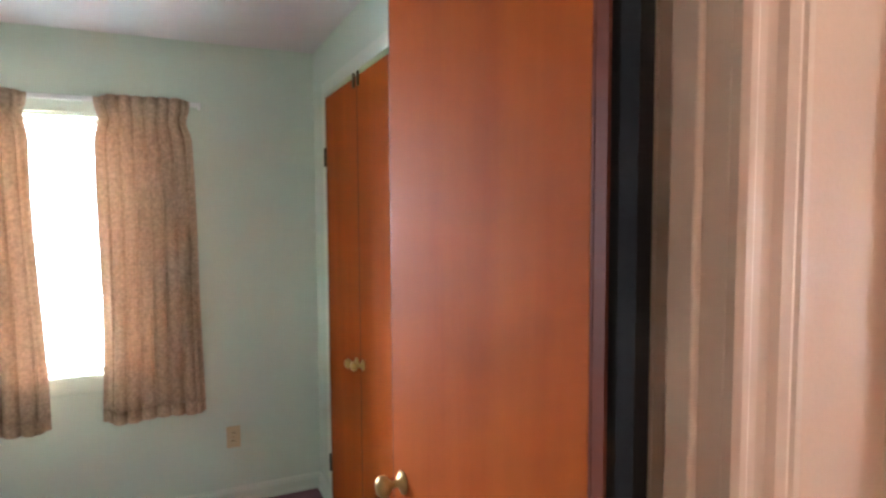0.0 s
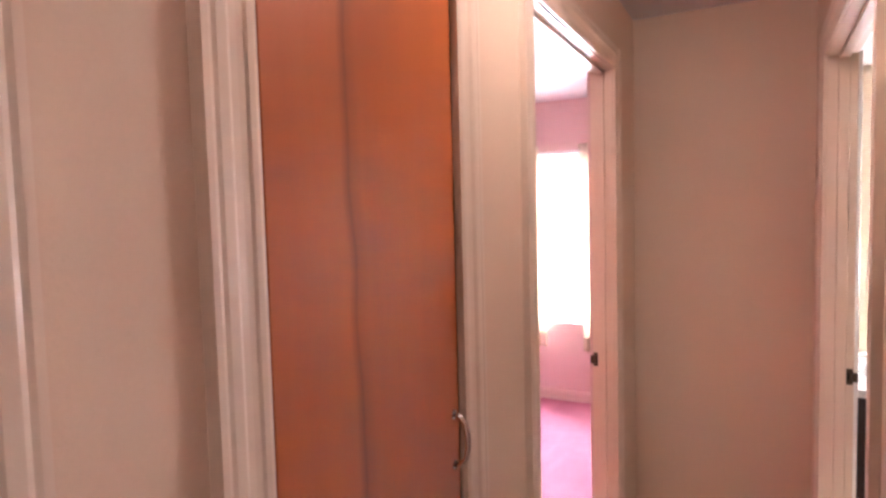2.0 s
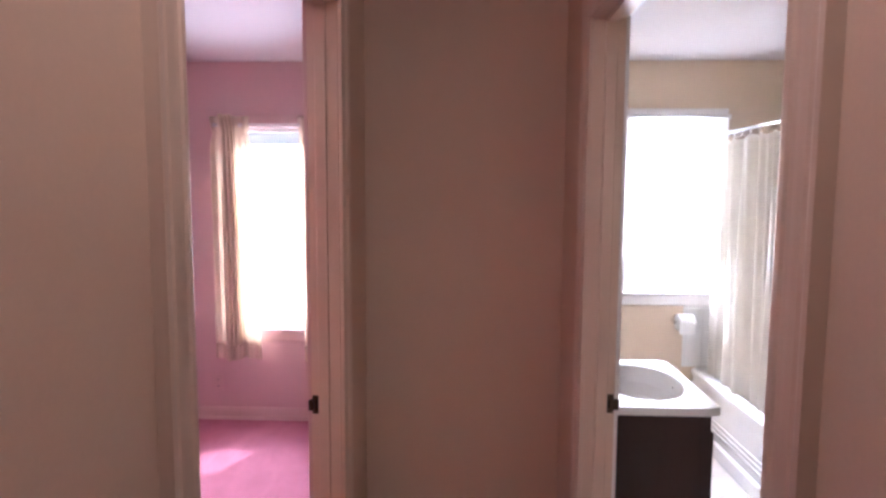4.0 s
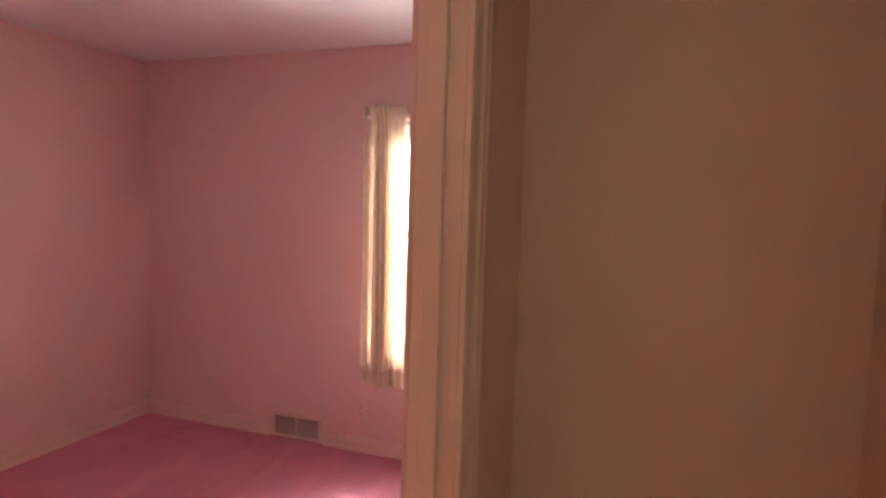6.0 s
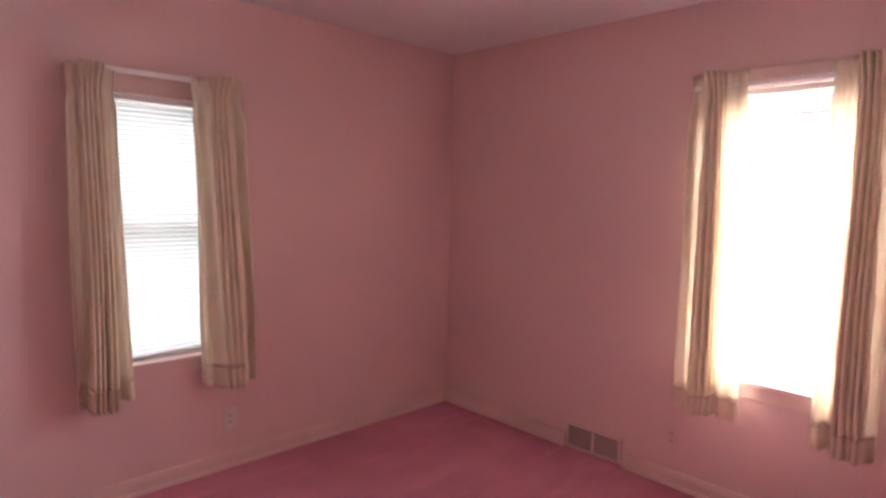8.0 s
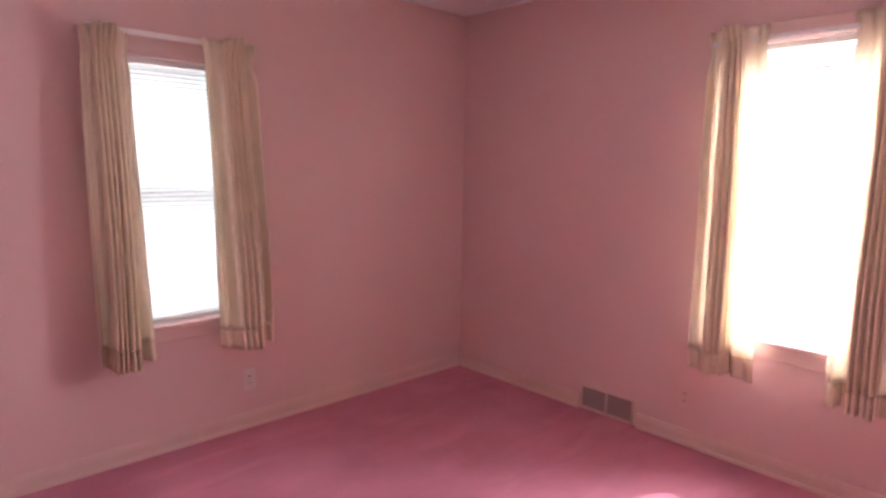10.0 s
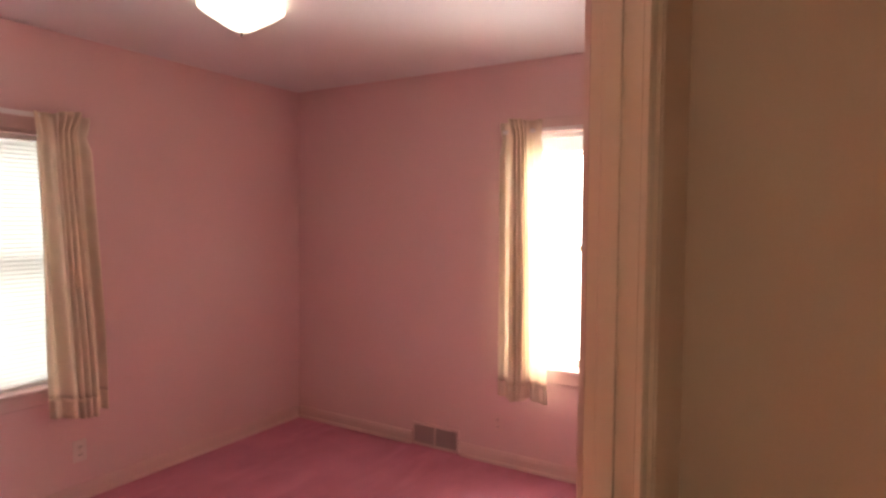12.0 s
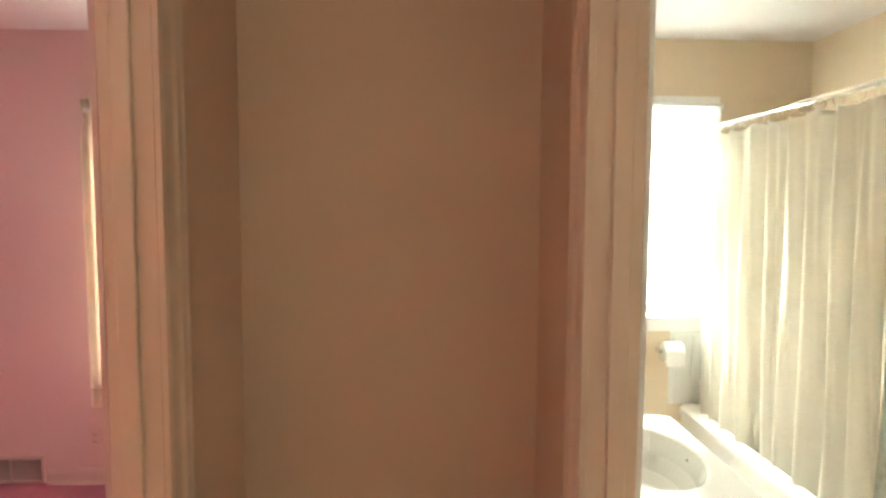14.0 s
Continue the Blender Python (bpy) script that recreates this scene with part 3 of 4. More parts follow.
def curtain(place, turn, top, low, pleats, z0, z1, mat, hem_mat, seed, label, depth=0.04, hem=0.10, count=4):
    """A pinch-pleated panel: a fanned heading, a bunch of deep pleats, and slack cloth on both sides of it that swings towards the hem.
    top, low: its two edges along local x at heading and hem; pleats: the part of the width that the bunch takes. Local y points away from the room."""
    rnd = random.Random(seed)
    t = thing("curtain", place, turn, label=label, category="curtain")
    pa, pb = pleats
    ph, am = [rnd.uniform(0, 6.28) for _ in range(4)], [rnd.uniform(0.75, 1.15) for _ in range(count + 1)]

    def at(u, v):
        fan = 1 - smooth(0.0, 0.062, v)
        tie = math.exp(-((v - 0.068) / 0.03) ** 2)
        grow = 0.55 + 0.55 * smooth(0.07, 0.9, v)
        k = (u - pa) / (pb - pa) * count
        inside = smooth(-0.5, 0.1, k) * (1 - smooth(count - 0.1, count + 0.5, k))
        i = min(count - 1, max(0, int(k)))
        ridge = abs(math.sin(math.pi * (k + 0.12 * math.sin(5 * v + ph[0])))) ** 0.42 * am[i]
        slack = 0.5 + 0.5 * math.sin(2 * math.pi * (1.7 * u + 0.25 * v) + ph[1]) + 0.35 * math.sin(2 * math.pi * (4.3 * u - 0.3 * v) + ph[2])
        y = -depth * (inside * ridge * (1.15 * fan + grow * (1 - fan)) + (1 - inside) * slack * (0.30 + 0.25 * v) * (1 - 0.6 * tie))
        x0, x1 = top[0] + (low[0] - top[0]) * v, top[1] + (low[1] - top[1]) * v
        squeeze = 0.10 * tie + 0.02 * math.sin(7 * v + ph[3])
        x = x0 + (x1 - x0) * (0.5 + (u - 0.5) * (1 - squeeze))
        x += 0.006 * math.sin(4 * v + 6 * u + ph[2]) * v
        return (x, y, z1 + (z0 - z1) * v - 0.010 * inside * v + 0.006 * math.sin(7 * u + ph[1]) * v + 0.008 * fan * inside * (1 - v / 0.06))

    vh = 1 - hem / (z1 - z0)
    # Cream bunches take the dimmed cloth, which paints in the shade between folds.
    bunch = DIM_PLEAT_CLOTH if mat is CREAM_CLOTH else mat
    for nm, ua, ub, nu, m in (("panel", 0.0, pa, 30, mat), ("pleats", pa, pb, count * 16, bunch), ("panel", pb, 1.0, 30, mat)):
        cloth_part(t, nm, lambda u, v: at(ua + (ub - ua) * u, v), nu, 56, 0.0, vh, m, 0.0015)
    cloth_part(t, "hem", at, 120, 5, vh, 1.0, hem_mat, 0.004)
    return t


def shower_sheet(name, place, turn, w_top, w_low, z0, z1, folds, mat, seed, label, shift=0.0, depth=0.03, sag=0.02):
    """A vinyl sheet hung from rings: it sags between them and falls in uneven folds."""
    rnd = random.Random(seed)
    t = thing(name, place, turn, label=label, category="shower curtain")
    am, ph = [rnd.uniform(0.35, 1.3) for _ in range(folds + 2)], [rnd.uniform(-0.35, 0.35) for _ in range(folds + 2)]

    def at(u, v):
        k = u * folds
        i = min(int(k), folds - 1)
        f = smooth(0, 1, k - i)
        a, p = am[i] * (1 - f) + am[i + 1] * f, ph[i] * (1 - f) + ph[i + 1] * f
        y = depth * a * math.sin(2 * math.pi * (k + p * (0.4 + 0.6 * v))) + 0.3 * depth * math.sin(2 * math.pi * (2.6 * k + 0.4 * v) + 5 * p) * (1 - 0.5 * v)
        x = (u - 0.5) * (w_top * (1 - v) + w_low * v) + shift * v + 0.012 * math.sin(5 * v + 9 * u) * v
        drop = sag * abs(math.sin(math.pi * u * 11)) ** 0.7 * max(0.0, 1 - v / 0.12)
        return (x, y * (0.55 + 0.5 * v), z1 + (z0 - z1) * v - drop)

    cloth_part(t, "sheet", at, folds * 22, 44, 0.0, 0.97, mat, 0.0008)
    cloth_part(t, "hem", at, folds * 22, 3, 0.97, 1.0, mat, 0.0025)
    return t


def rod(place, turn, width, z, label="slim white curtain rod with brackets"):
    t = thing("curtain_rod", place, turn, label=label, category="curtain rod")
    w = width / 2
    part("rod", box(-w, w, -0.006, 0.004, z - 0.012, z + 0.012, bevel=0.003), WHITE_TRIM, t)
    for s in (-1, 1):
        part("bracket", box(s * w - 0.006, s * w + 0.006, -0.004, 0.075, z - 0.014, z + 0.014, bevel=0.003), WHITE_TRIM, t)
    return t


rod((-1.25, PY1 - 0.075, 0), 0, 0.78, 1.985)
rod((PX0 + 0.075, 0.295, 0), 90, 0.70, 1.965)
rod((GX0 + 0.075, -3.16, 0), 90, 1.16, 2.075)
curtain((-1.5, PY1 - 0.075, 0), 0, (-0.151, 0.104), (-0.150, 0.165), (0.30, 0.58), 0.455, 2.04, CREAM_CLOTH, HEM_CLOTH, 3, "cream pleated curtain glowing where sun comes through", 0.075, count=3)
curtain((-0.98, PY1 - 0.075, 0), 0, (-0.105, 0.135), (-0.075, 0.150), (0.42, 0.80), 0.445, 2.04, CREAM_CLOTH, HEM_CLOTH, 5, "cream pleated curtain beside the blazing window", 0.075, count=4)
curtain((PX0 + 0.085, 0.0, 0), 90, (-0.105, 0.088), (-0.110, 0.125), (0.22, 0.74), 0.50, 1.96, CREAM_CLOTH, HEM_CLOTH, 7, "cream pleated curtain hanging beside lowered blinds", 0.10, count=5)
curtain((PX0 + 0.085, 0.53, 0), 90, (-0.135, 0.122), (-0.075, 0.172), (0.42, 0.76), 0.49, 1.98, CREAM_CLOTH, HEM_CLOTH, 9, "cream pleated curtain with dark deep folds", 0.10, count=4)
curtain((GX0 + 0.085, -2.83, 0), 90, (-0.205, 0.205), (-0.215, 0.235), (0.12, 0.92), 0.56, 2.085, TWEED, TWEED, 11, "brown tweed pleated curtain on green bedroom window", 0.042, 0.06, 6)
curtain((GX0 + 0.085, -3.50, 0), 90, (-0.21, 0.21), (-0.225, 0.235), (0.10, 0.90), 0.56, 2.085, TWEED, TWEED, 13, "brown tweed pleated curtain drawn aside", 0.042, 0.06, 6)


# ---- doors ----
def knob(parent, x, y, z, side, mat=BRASS):
    """A round knob with rose and neck that stands out along local y."""
    bm = lathe([(0.001, 0.0), (0.028, 0.001), (0.030, 0.004), (0.020, 0.009), (0.010, 0.012), (0.009, 0.028), (0.016, 0.033), (0.026, 0.042), (0.027, 0.052), (0.020, 0.060), (0.001, 0.062)], "y", 20)
    bmesh.ops.scale(bm, verts=bm.verts, vec=(0.78, 0.9 * side, 0.78))
    bmesh.ops.translate(bm, verts=bm.verts, vec=(x, y, z))
    return part("knob", bm, mat, parent, "round aged brass knob", True)


def leaf(place, turn, width, height, mat, label, name="door_leaf", thick=0.035, cat="door"):
    """A flush wooden door leaf hinged at its local origin, running along local x, with a darker edge band."""
    t = thing(name, place, turn, label=label, category=cat)
    part("panel", box(0.004, width - 0.004, 0.0, thick, 0.012, height, bevel=0.0015, seg=1), mat, t)
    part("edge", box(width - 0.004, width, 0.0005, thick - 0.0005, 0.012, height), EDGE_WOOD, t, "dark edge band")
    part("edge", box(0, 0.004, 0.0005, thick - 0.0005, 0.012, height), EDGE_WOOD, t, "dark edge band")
    return t


def hinge(parent, x, y, z, mat=DARK_BRASS, plate=(0.03, 0.0)):
    """A butt hinge: knuckle with finials and a visible leaf."""
    h = part("hinge", lathe([(0.001, -0.048), (0.004, -0.046), (0.0065, -0.042), (0.0065, 0.042), (0.004, 0.046), (0.001, 0.048)], "z", 12), mat, parent, "dark bronze hinge", True)
    h.location = (x, y, z)
    part("plate", box(-plate[0] / 2, plate[0] / 2, 0.001, 0.004, -0.042, 0.042, bevel=0.0008, seg=1), mat, h)
    return h


# Green room door, swung open against the closet wall.
d = leaf((-0.492, -2.283, 0), 180 + 1.5, 0.605, 2.10, SATIN_WOOD, "satin orange-brown flush wooden door standing wide open")
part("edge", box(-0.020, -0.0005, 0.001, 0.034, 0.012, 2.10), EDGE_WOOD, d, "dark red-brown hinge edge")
# Black strip added to stand for the shade between leaf and jamb.
part("hinge_gap_shade", box(-0.060, -0.0205, 0.010, 0.030, 0.012, 2.10), SLOT, d, "black strip standing for shade in the hinge gap")
knob(d, 0.548, 0.035, 1.03, 1)
knob(d, 0.548, 0.0, 1.03, -1)
for z in (0.25, 1.05, 1.80):
    hinge(d, -0.004, 0.0, z)
# Pair of closet doors in the green room.
c1 = leaf((-2.945, GY1 - 0.012, 0), 0, 0.543, 2.11, SATIN_WOOD, "orange-brown flush closet door, closed, with brass knob", "closet_door", 0.02)
knob(c1, 0.50, 0.0, 0.90, -1)
for z in (0.26, 1.82):
    hinge(c1, -0.006, -0.004, z, DARK_BRASS, (0.04, 0.0))
c2 = leaf((-1.855, GY1 + 0.008, 0), 180, 0.543, 2.11, SATIN_WOOD, "orange-brown flush closet door meeting its pair", "closet_door", 0.02)
knob(c2, 0.50, 0.02, 0.91, 1)
for ob, sgn in ((c1, 0), (c2, 1)):
    x = 0.515
    y = -0.004 if sgn == 0 else 0.024
    part("catch", box(x - 0.008, x + 0.008, y - 0.006, y + 0.006, 2.065, 2.125, bevel=0.002), DARK_BRASS, ob, "small dark metal catch")
bm = bmesh.new()
for a, b, z0, z1 in ((-3.01, -2.95, 0, 2.19), (-1.85, -1.79, 0, 2.19), (-2.95, -1.85, 2.13, 2.19)):
    box(a, b, GY1 - 0.014, GY1, z0, z1, bm)
tagged(part("trim_closet", bm, GREEN_TRIM), "pale green flat trim around the closet doors", "trim", kind="structure")


def pull(parent, x, y, z, mat=CHROME):
    """An arched metal bow handle."""
    pts = [(x, y - 0.001, z + 0.05), (x, y - 0.014, z + 0.048), (x, y - 0.026, z + 0.034), (x, y - 0.031, z + 0.012), (x, y - 0.031, z - 0.012), (x, y - 0.026, z - 0.034), (x, y - 0.014, z - 0.048), (x, y - 0.001, z - 0.05)]
    h = part("handle", tube(pts, 0.0055, 10), mat, parent, "arched bright metal handle", True)
    for s in (-1, 1):
        part("foot", lathe([(0.001, -0.004), (0.010, -0.003), (0.010, 0.0), (0.001, 0.0)], "y", 14, None), mat, h).location = (x, y, z + s * 0.05)
    return h


# Linen closet door in the left wall; its hinges are at the south side.
ln = leaf((-HALL - 0.004, L_DOOR[0] + 0.012, 0), 90, 0.510, 2.03, DOOR_WOOD, "glossy orange-brown flush linen closet door, closed", "linen_door", 0.03)
# Extra dark strip: the hinge-side shadow line given as colour.
part("edge", box(-0.010, 0.0, 0.006, 0.03, 0.012, 2.03), EDGE_WOOD, ln, "dark strip standing for shade along the hinge edge")
pull(ln, 0.482, 0.0, 1.10)
# Closet door in the right wall, hinged at the north side.
rd = leaf((HALL + 0.006, R_DOOR[1] - 0.003, 0), -90, 0.623, 2.03, RED_WOOD, "reddish-brown flush closet door, closed, with dark hinges", "closet_door", 0.03)
for z in (0.25, 1.745):
    hinge(rd, -0.004, -0.004, z, DARK_BRASS, (0.05, 0.0))
# Pink room and bathroom doors, swung open into their rooms.
pd = leaf((-0.474, P_DOOR[0] + 0.005, 0), 180, 0.80, 2.02, DOOR_WOOD, "orange-brown flush wooden door folded back open")
knob(pd, 0.74, 0.035, 0.92, 1)


# ---- small fixtures of the pink room ----
def outlet(place, turn, mat, label):
    """A duplex socket: rounded plate, two faces with slots, a screw. Local y points into the wall."""
    t = thing("wall_outlet", place, turn, label=label, category="outlet")
    part("plate", box(-0.035, 0.035, -0.005, 0.0, -0.058, 0.058, bevel=0.003), mat, t)
    for z in (-0.021, 0.021):
        f = part("socket", box(-0.017, 0.017, -0.008, -0.005, z - 0.014, z + 0.014, bevel=0.004), mat, t)
        for x in (-0.006, 0.006):
            part("slot", box(x - 0.0015, x + 0.0015, -0.0086, -0.0078, z - 0.005, z + 0.006), SLOT, f)
    part("screw", lathe([(0.001, -0.0066), (0.003, -0.006), (0.003, -0.005), (0.001, -0.005)], "y", 10), BRASS, t)
    return t


outlet((PX0, 0.622, 0.262), 90, GREY_PLASTIC, "pale duplex outlet on pink wall below the window")
outlet((-1.683, PY1, 0.252), 0, PINK_TRIM, "pink painted outlet plate on the back wall")
outlet((GX0, -2.46, 0.36), 90, IVORY, "ivory outlet plate on pale green wall")

# Wall register above the carpet: frame, divider and louvres.
v = thing("wall_register", (-2.13, PY1, 0.082), 0, label="dull pink metal heating register in two louvred panels", category="vent")
part("backing", box(-0.165, 0.165, -0.004, 0.0, -0.06, 0.052), SLOT, v)
bm = bmesh.new()
for x0, x1, z0, z1 in ((-0.178, -0.160, -0.073, 0.073), (0.160, 0.178, -0.073, 0.073), (-0.160, 0.160, 0.058, 0.073), (-0.160, 0.160, -0.073, -0.058), (-0.007, 0.007, -0.058, 0.058)):
    box(x0, x1, -0.016, -0.001, z0, z1, bm, 0.002, 1)
part("frame", bm, PINK_TRIM, v)
louvre = mesh_of(box(-0.0765, 0.0765, -0.006, 0.006, -0.0008, 0.0008), "louvre", REGISTER)
for x in (-0.0835, 0.0835):
    for i in range(11):
        share("louvre", louvre, v, (x, -0.010, -0.052 + i * 0.0104), (radians(35), 0, 0))

# Ceiling lamp of the pink room.
lp = thing("ceiling_lamp", (-2.20, 0.74, CEIL), 0, label="lit frosted glass dome lamp on the bedroom ceiling", category="ceiling lamp")
part("pan", lathe([(0.001, -0.001), (0.10, -0.001), (0.10, -0.02), (0.001, -0.02)], "z", 32), WHITE_TRIM, lp, "", True)
part("shade", lathe([(0.001, -0.128), (0.02, -0.126), (0.06, -0.108), (0.10, -0.082), (0.14, -0.058), (0.165, -0.040), (0.178, -0.030), (0.176, -0.024), (0.14, -0.045), (0.001, -0.10)], "z", 40), LAMP_GLASS, lp, "glowing frosted glass bowl", True)
part("finial", lathe([(0.001, -0.148), (0.005, -0.146), (0.007, -0.140), (0.004, -0.134), (0.008, -0.130), (0.001, -0.126)], "z", 14), DARK_BRASS, lp, "small dark finial", True)

# Ceiling lamp of the hallway.
hl = thing("hall_lamp", (0.0, -1.25, CEIL), 0, label="small lit glass dome on the hallway ceiling", category="ceiling lamp")
part("pan", lathe([(0.001, -0.001), (0.11, -0.001), (0.11, -0.02), (0.001, -0.02)], "z", 28), WHITE_TRIM, hl, "", True)
part("shade", lathe([(0.001, -0.10), (0.03, -0.098), (0.07, -0.085), (0.10, -0.055), (0.115, -0.022), (0.10, -0.021), (0.001, -0.021)], "z", 32), HALL_GLASS, hl, "glowing glass dome", True)


# ---- bathroom ----
# Vanity: dark cabinet with a cast top that has an oval basin.
VX0, VX1, VY0, VY1, VZ = FACE + 0.02, 0.93, 0.36, 0.98, 0.80
va = thing("vanity_cabinet", (VX0, (VY0 + VY1) / 2, 0), 0, label="dark brown wooden vanity cabinet under a white top", category="cabinet")
bm = bmesh.new()
for a in ((0.002, 0.42, -0.295, -0.277, 0.09, VZ - 0.031), (0.002, 0.42, 0.277, 0.295, 0.09, VZ - 0.031), (0.402, 0.42, -0.277, 0.277, 0.09, VZ - 0.031), (0.002, 0.014, -0.277, 0.277, 0.09, VZ - 0.031), (0.014, 0.402, -0.277, 0.277, 0.09, 0.108)):
    box(*a, bm)
part("body", bm, DARK_WOOD, va)
part("toe_kick", box(0.002, 0.36, -0.29, 0.29, 0.0, 0.09), DARK_WOOD, va)
for s in (-1, 1):
    dr = part("door", box(0.42, 0.438, min(s * 0.01, s * 0.28), max(s * 0.01, s * 0.28), 0.12, 0.70, bevel=0.004), DARK_WOOD, va)
    part("handle", lathe([(0.001, 0.438), (0.006, 0.439), (0.006, 0.45), (0.013, 0.455), (0.011, 0.464), (0.001, 0.466)], "x", 14), BRASS, dr, "brass knob", True).location = (0, s * 0.04, 0.6)

vt = thing("washbasin", (VX0, (VY0 + VY1) / 2, VZ), 0, label="glossy white vanity top with moulded oval basin", category="sink")


def basin_top():
    """A slab with an oval hole whose rim flows down into the bowl."""
    bm = bmesh.new()
    hx, hy, cx = 0.225, 0.31, 0.245
    rx, ry = 0.165, 0.235
    n = 48
    rings = []
    for k, (f, dz) in enumerate(((1.0, 0.0), (0.97, -0.006), (0.93, -0.025), (0.84, -0.065), (0.66, -0.105), (0.40, -0.125), (0.10, -0.130))):
        rings.append([bm.verts.new((cx + f * rx * math.cos(2 * math.pi * i / n), f * ry * math.sin(2 * math.pi * i / n), dz)) for i in range(n)])
    outer, low = [], []
    for i in range(n):
        c, s = math.cos(2 * math.pi * i / n), math.sin(2 * math.pi * i / n)
        m = max(abs(c) / hx, abs(s) / hy)
        outer.append(bm.verts.new((0.226 + c / m, s / m, 0.0)))
        low.append(bm.verts.new((0.226 + c / m, s / m, -0.030)))
    seq = [low, outer] + rings
    for a, b in zip(seq, seq[1:]):
        for i in range(n):
            bm.faces.new((a[i], a[(i + 1) % n], b[(i + 1) % n], b[i]))
    bm.faces.new(rings[-1])
    return bm


part("top", basin_top(), PORCELAIN, vt)
part("backsplash", box(0.001, 0.018, -0.31, 0.31, 0.0, 0.09, bevel=0.004), PORCELAIN, vt)
part("drain", lathe([(0.001, -0.1295), (0.020, -0.1295), (0.022, -0.128), (0.001, -0.1265)], "z", 16), CHROME, vt, "chrome drain").location = (0.228, 0, 0)
part("overflow", lathe([(0.001, 0.0), (0.007, 0.0), (0.007, 0.003), (0.001, 0.003)], "x", 12), SLOT, vt, "dark overflow hole").location = (0.392, 0.03, -0.04)
fc = thing("faucet", (VX0 + 0.05, (VY0 + VY1) / 2, VZ), 0, label="chrome basin faucet with two handles", category="faucet")
part("base", box(-0.022, 0.022, -0.08, 0.08, 0.0, 0.02, bevel=0.007), CHROME, fc)
part("spout", tube([(0, 0, 0.015), (0.005, 0, 0.06), (0.03, 0, 0.085), (0.075, 0, 0.085), (0.10, 0, 0.07)], 0.011, 12), CHROME, fc, "", True)
for s in (-1, 1):
    part("handle", lathe([(0.001, 0.0), (0.012, 0.0), (0.012, 0.02), (0.020, 0.026), (0.020, 0.042), (0.001, 0.046)], "z", 16), CHROME, fc, "", True).location = (0, s * 0.058, 0.02)

# Bathtub along the right wall.
TX0, TY0 = 1.50, 0.68
tb = thing("bathtub", ((TX0 + BX1) / 2, (TY0 + PY1) / 2, 0), 0, label="white enamelled built-in bathtub", category="bathtub")


def tub_shell():
    bm = bmesh.new()
    hx, hy, n = (BX1 - TX0) / 2, (PY1 - TY0) / 2, 56

    def ring(ax, ay, p, z):
        out = []
        for i in range(n):
            a = 2 * math.pi * (i + 0.5) / n
            c, s = math.cos(a), math.sin(a)
            out.append(bm.verts.new((ax * math.copysign(abs(c) ** (2 / p), c), ay * math.copysign(abs(s) ** (2 / p), s), z)))
        return out

    seq = [ring(hx - 0.012, hy, 60, 0.0), ring(hx - 0.012, hy, 60, 0.37), ring(hx, hy, 60, 0.375), ring(hx, hy, 50, 0.405), ring(hx - 0.012, hy - 0.01, 40, 0.42), ring(hx - 0.07, hy - 0.08, 8, 0.42), ring(hx - 0.085, hy - 0.10, 7, 0.41), ring(hx - 0.12, hy - 0.16, 6, 0.15), ring(hx - 0.17, hy - 0.24, 5, 0.07), ring(0.03, 0.1, 3, 0.06)]
    for a, b in zip(seq, seq[1:]):
        for i in range(n):
            bm.faces.new((a[i], a[(i + 1) % n], b[(i + 1) % n], b[i]))
    bm.faces.new(seq[-1])
    return bm


part("shell", tub_shell(), PORCELAIN, tb)
part("skirt_step", box(-0.352, -0.324, -0.74, 0.74, 0.0, 0.09, bevel=0.008), PORCELAIN, tb)

for z in (0.13, 0.16, 0.19):
    part("skirt_rib", box(-0.330, -0.322, -0.74, 0.74, z, z + 0.012, bevel=0.003), PORCELAIN, tb)

# Shower rod, rings and curtain.
RX = 1.60
sr = thing("shower_rod", (RX, 1.44, 1.93), 0, label="shiny chrome shower curtain rod", category="shower rod")
part("rod", lathe([(0.0125, -0.757), (0.0125, 0.757)], "y", 16), CHROME, sr, "", True)
for s in (-1, 1):
    part("flange", lathe([(0.013, s * 0.74), (0.03, s * 0.752), (0.032, s * 0.764), (0.001, s * 0.7645)], "y", 18), CHROME, sr, "", True)
shower_sheet("shower_curtain", (RX, 1.54, 0), 90, 1.20, 1.12, 0.30, 1.897, 8, SHOWER, 21, "pale cream vinyl shower curtain hanging inside the tub rim", -0.06, 0.052)
ring_mesh = mesh_of(tube([(0.021 * math.sin(2 * math.pi * i / 16), 0, 0.021 * math.cos(2 * math.pi * i / 16) - 0.008) for i in range(17)], 0.002, 6), "curtain_ring", CHROME)
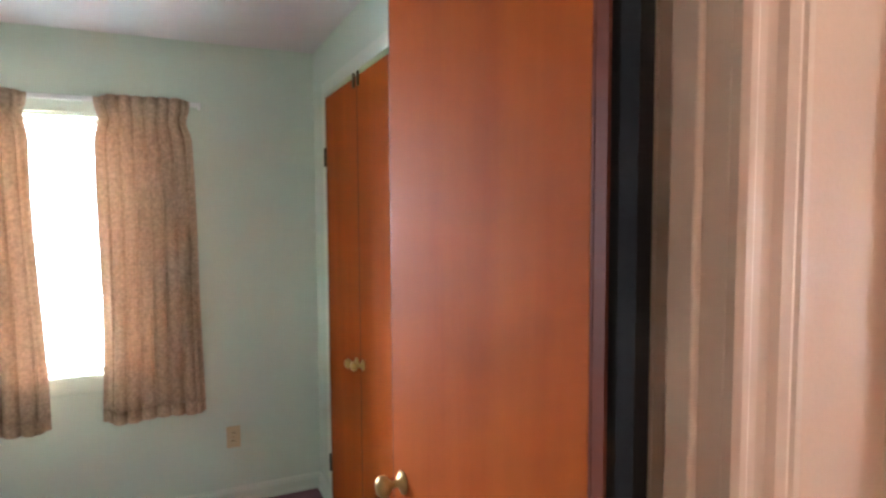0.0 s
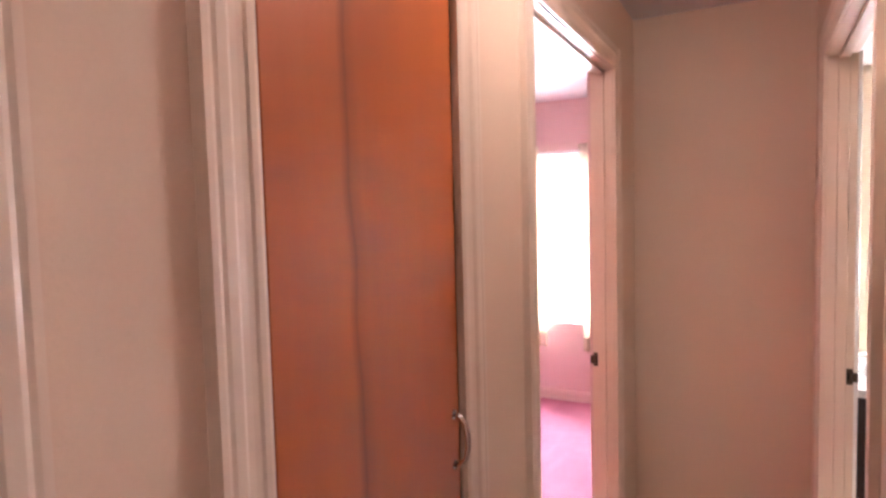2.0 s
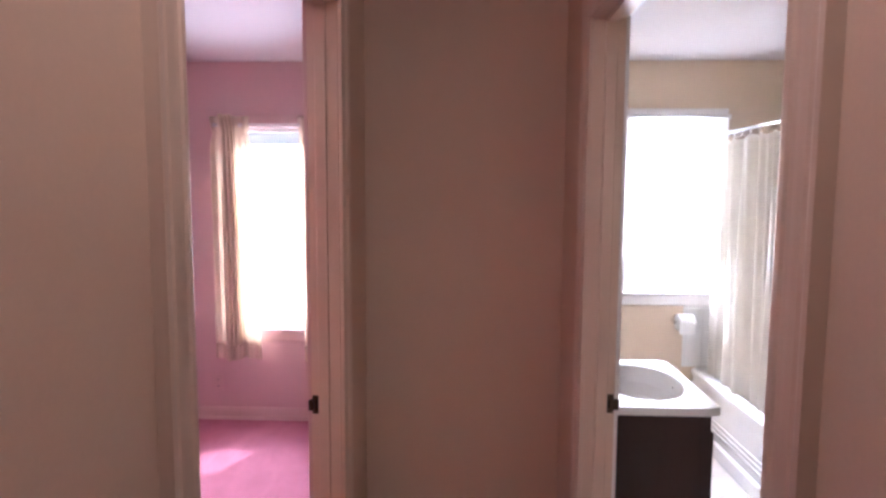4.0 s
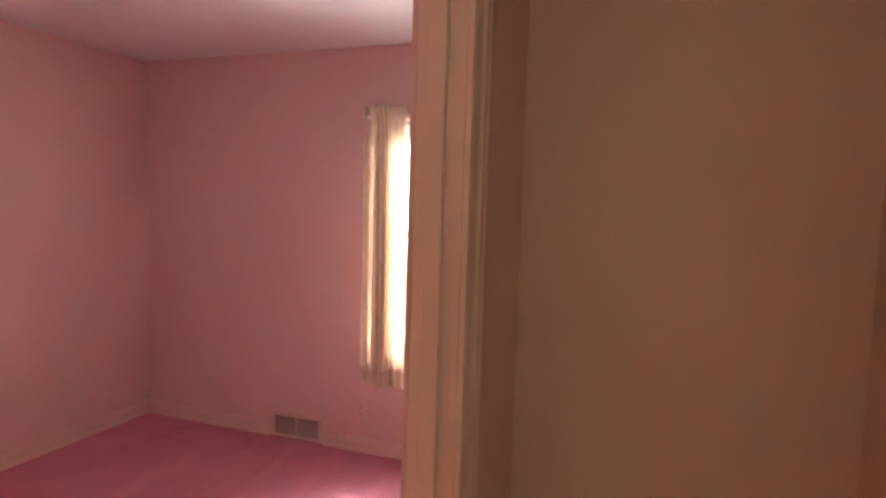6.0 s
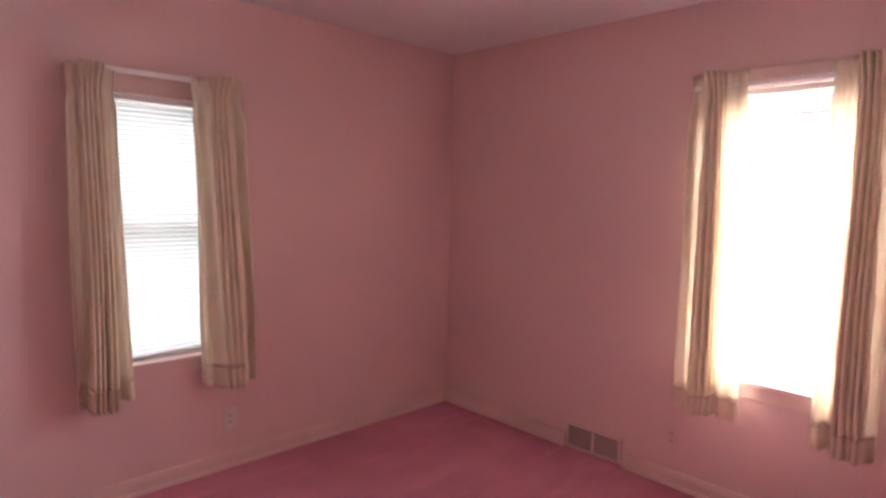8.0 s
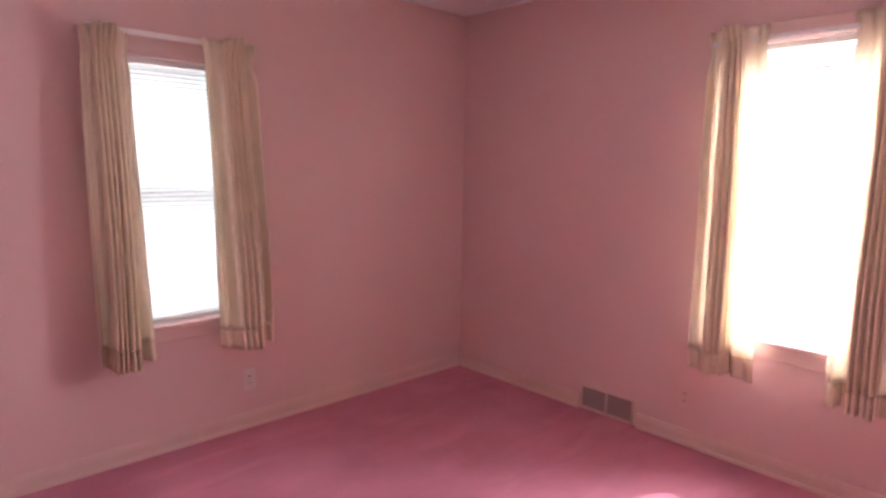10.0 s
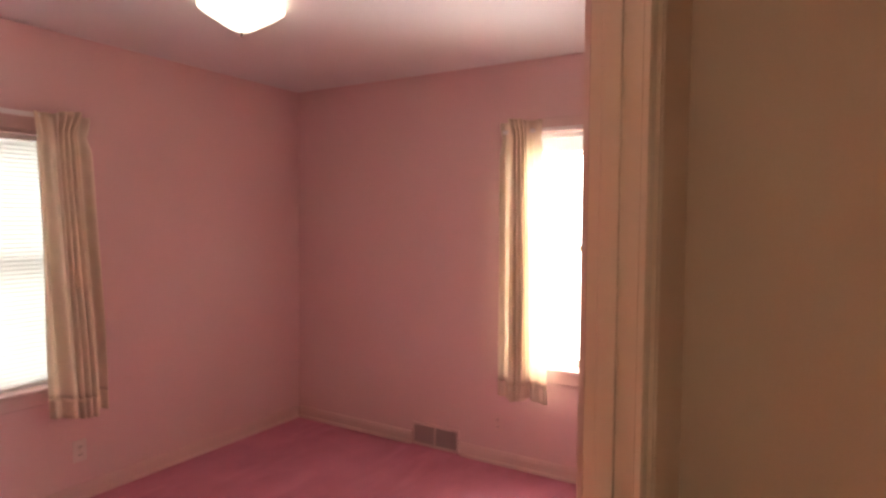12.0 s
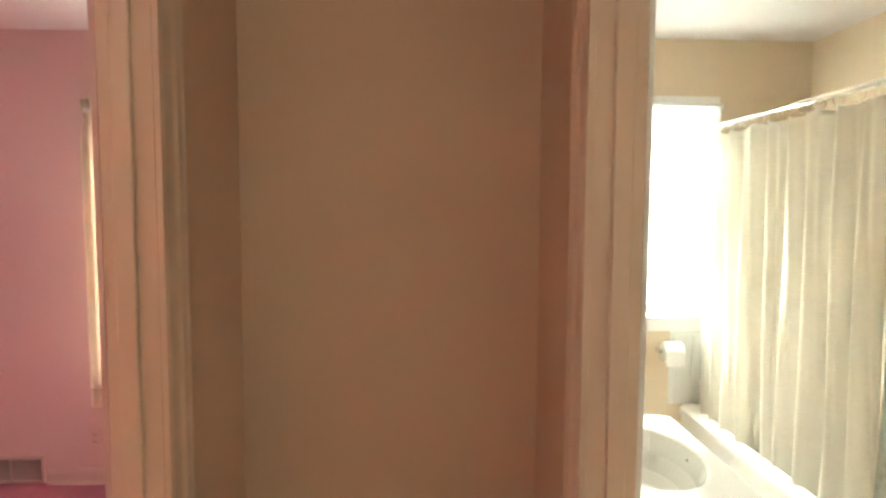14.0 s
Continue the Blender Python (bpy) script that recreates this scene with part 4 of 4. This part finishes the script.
for i in range(12):
    r = new("curtain_ring", ring_mesh)
    r.location = (RX, 0.97 + i * 0.103, 1.918)
    r.rotation_euler = (0, 0, radians(random.uniform(-14, 14)))
    tagged(r, "small chrome shower curtain ring on the rod", "curtain ring", "shower curtain rings")
shower_sheet("shower_liner", (RX + 0.02, 0.80, 0), 90, 0.20, 0.26, 0.25, 1.897, 4, LINER, 23, "clear grey shower liner bunched at the rod end", 0.0, 0.05)

# Toilet paper holder below the window.
tp = thing("paper_holder", (1.43, PY1, 0.73), 0, label="chrome toilet paper holder on bathroom wall", category="paper holder")
for s in (-1, 1):
    part("arm", box(s * 0.065 - 0.006, s * 0.065 + 0.006, -0.075, 0.0, -0.012, 0.012, bevel=0.004), CHROME, tp)
part("spindle", lathe([(0.008, -0.062), (0.008, 0.062)], "x", 12), CHROME, tp, "", True).location = (0, -0.06, 0)
rl = thing("toilet_paper_roll", (1.43, PY1 - 0.06, 0.73), 0, label="white toilet paper roll on its holder", category="toilet paper")
part("paper", lathe([(0.02, -0.05), (0.052, -0.05), (0.054, -0.046), (0.054, 0.046), (0.052, 0.05), (0.02, 0.05)], "x", 28), PAPER, rl, "", True)
bm = box(-0.05, 0.05, -0.054, -0.053, -0.07, 0.0)
part("loose_sheet", bm, PAPER, rl)

# Tiled surround of the tub: single tiles with open joints.
surround = slab("trim_tile_backing", TILE, 1.722, BX1, PY1 - 0.004, PY1, 0.42, 1.75, "white mortar bed behind tub tiles", "tile wall")
tile_mesh = mesh_of(box(-0.0525, 0.0525, -0.0035, 0.0035, -0.0525, 0.0525, bevel=0.0018, seg=1), "tile", TILE)
for i in range(4):
    for j in range(12):
        share("tile", tile_mesh, surround, (1.778 + i * 0.108, PY1 - 0.0075, 0.478 + j * 0.108))
lower = slab("trim_tile_apron", TILE, 1.44, 1.668, PY1 - 0.004, PY1, 0.42, 0.828, "white mortar bed beside the tub", "tile wall")
for i in range(2):
    for j in range(4):
        share("tile", tile_mesh, lower, (1.508 + i * 0.108, PY1 - 0.0075, 0.478 + j * 0.094))
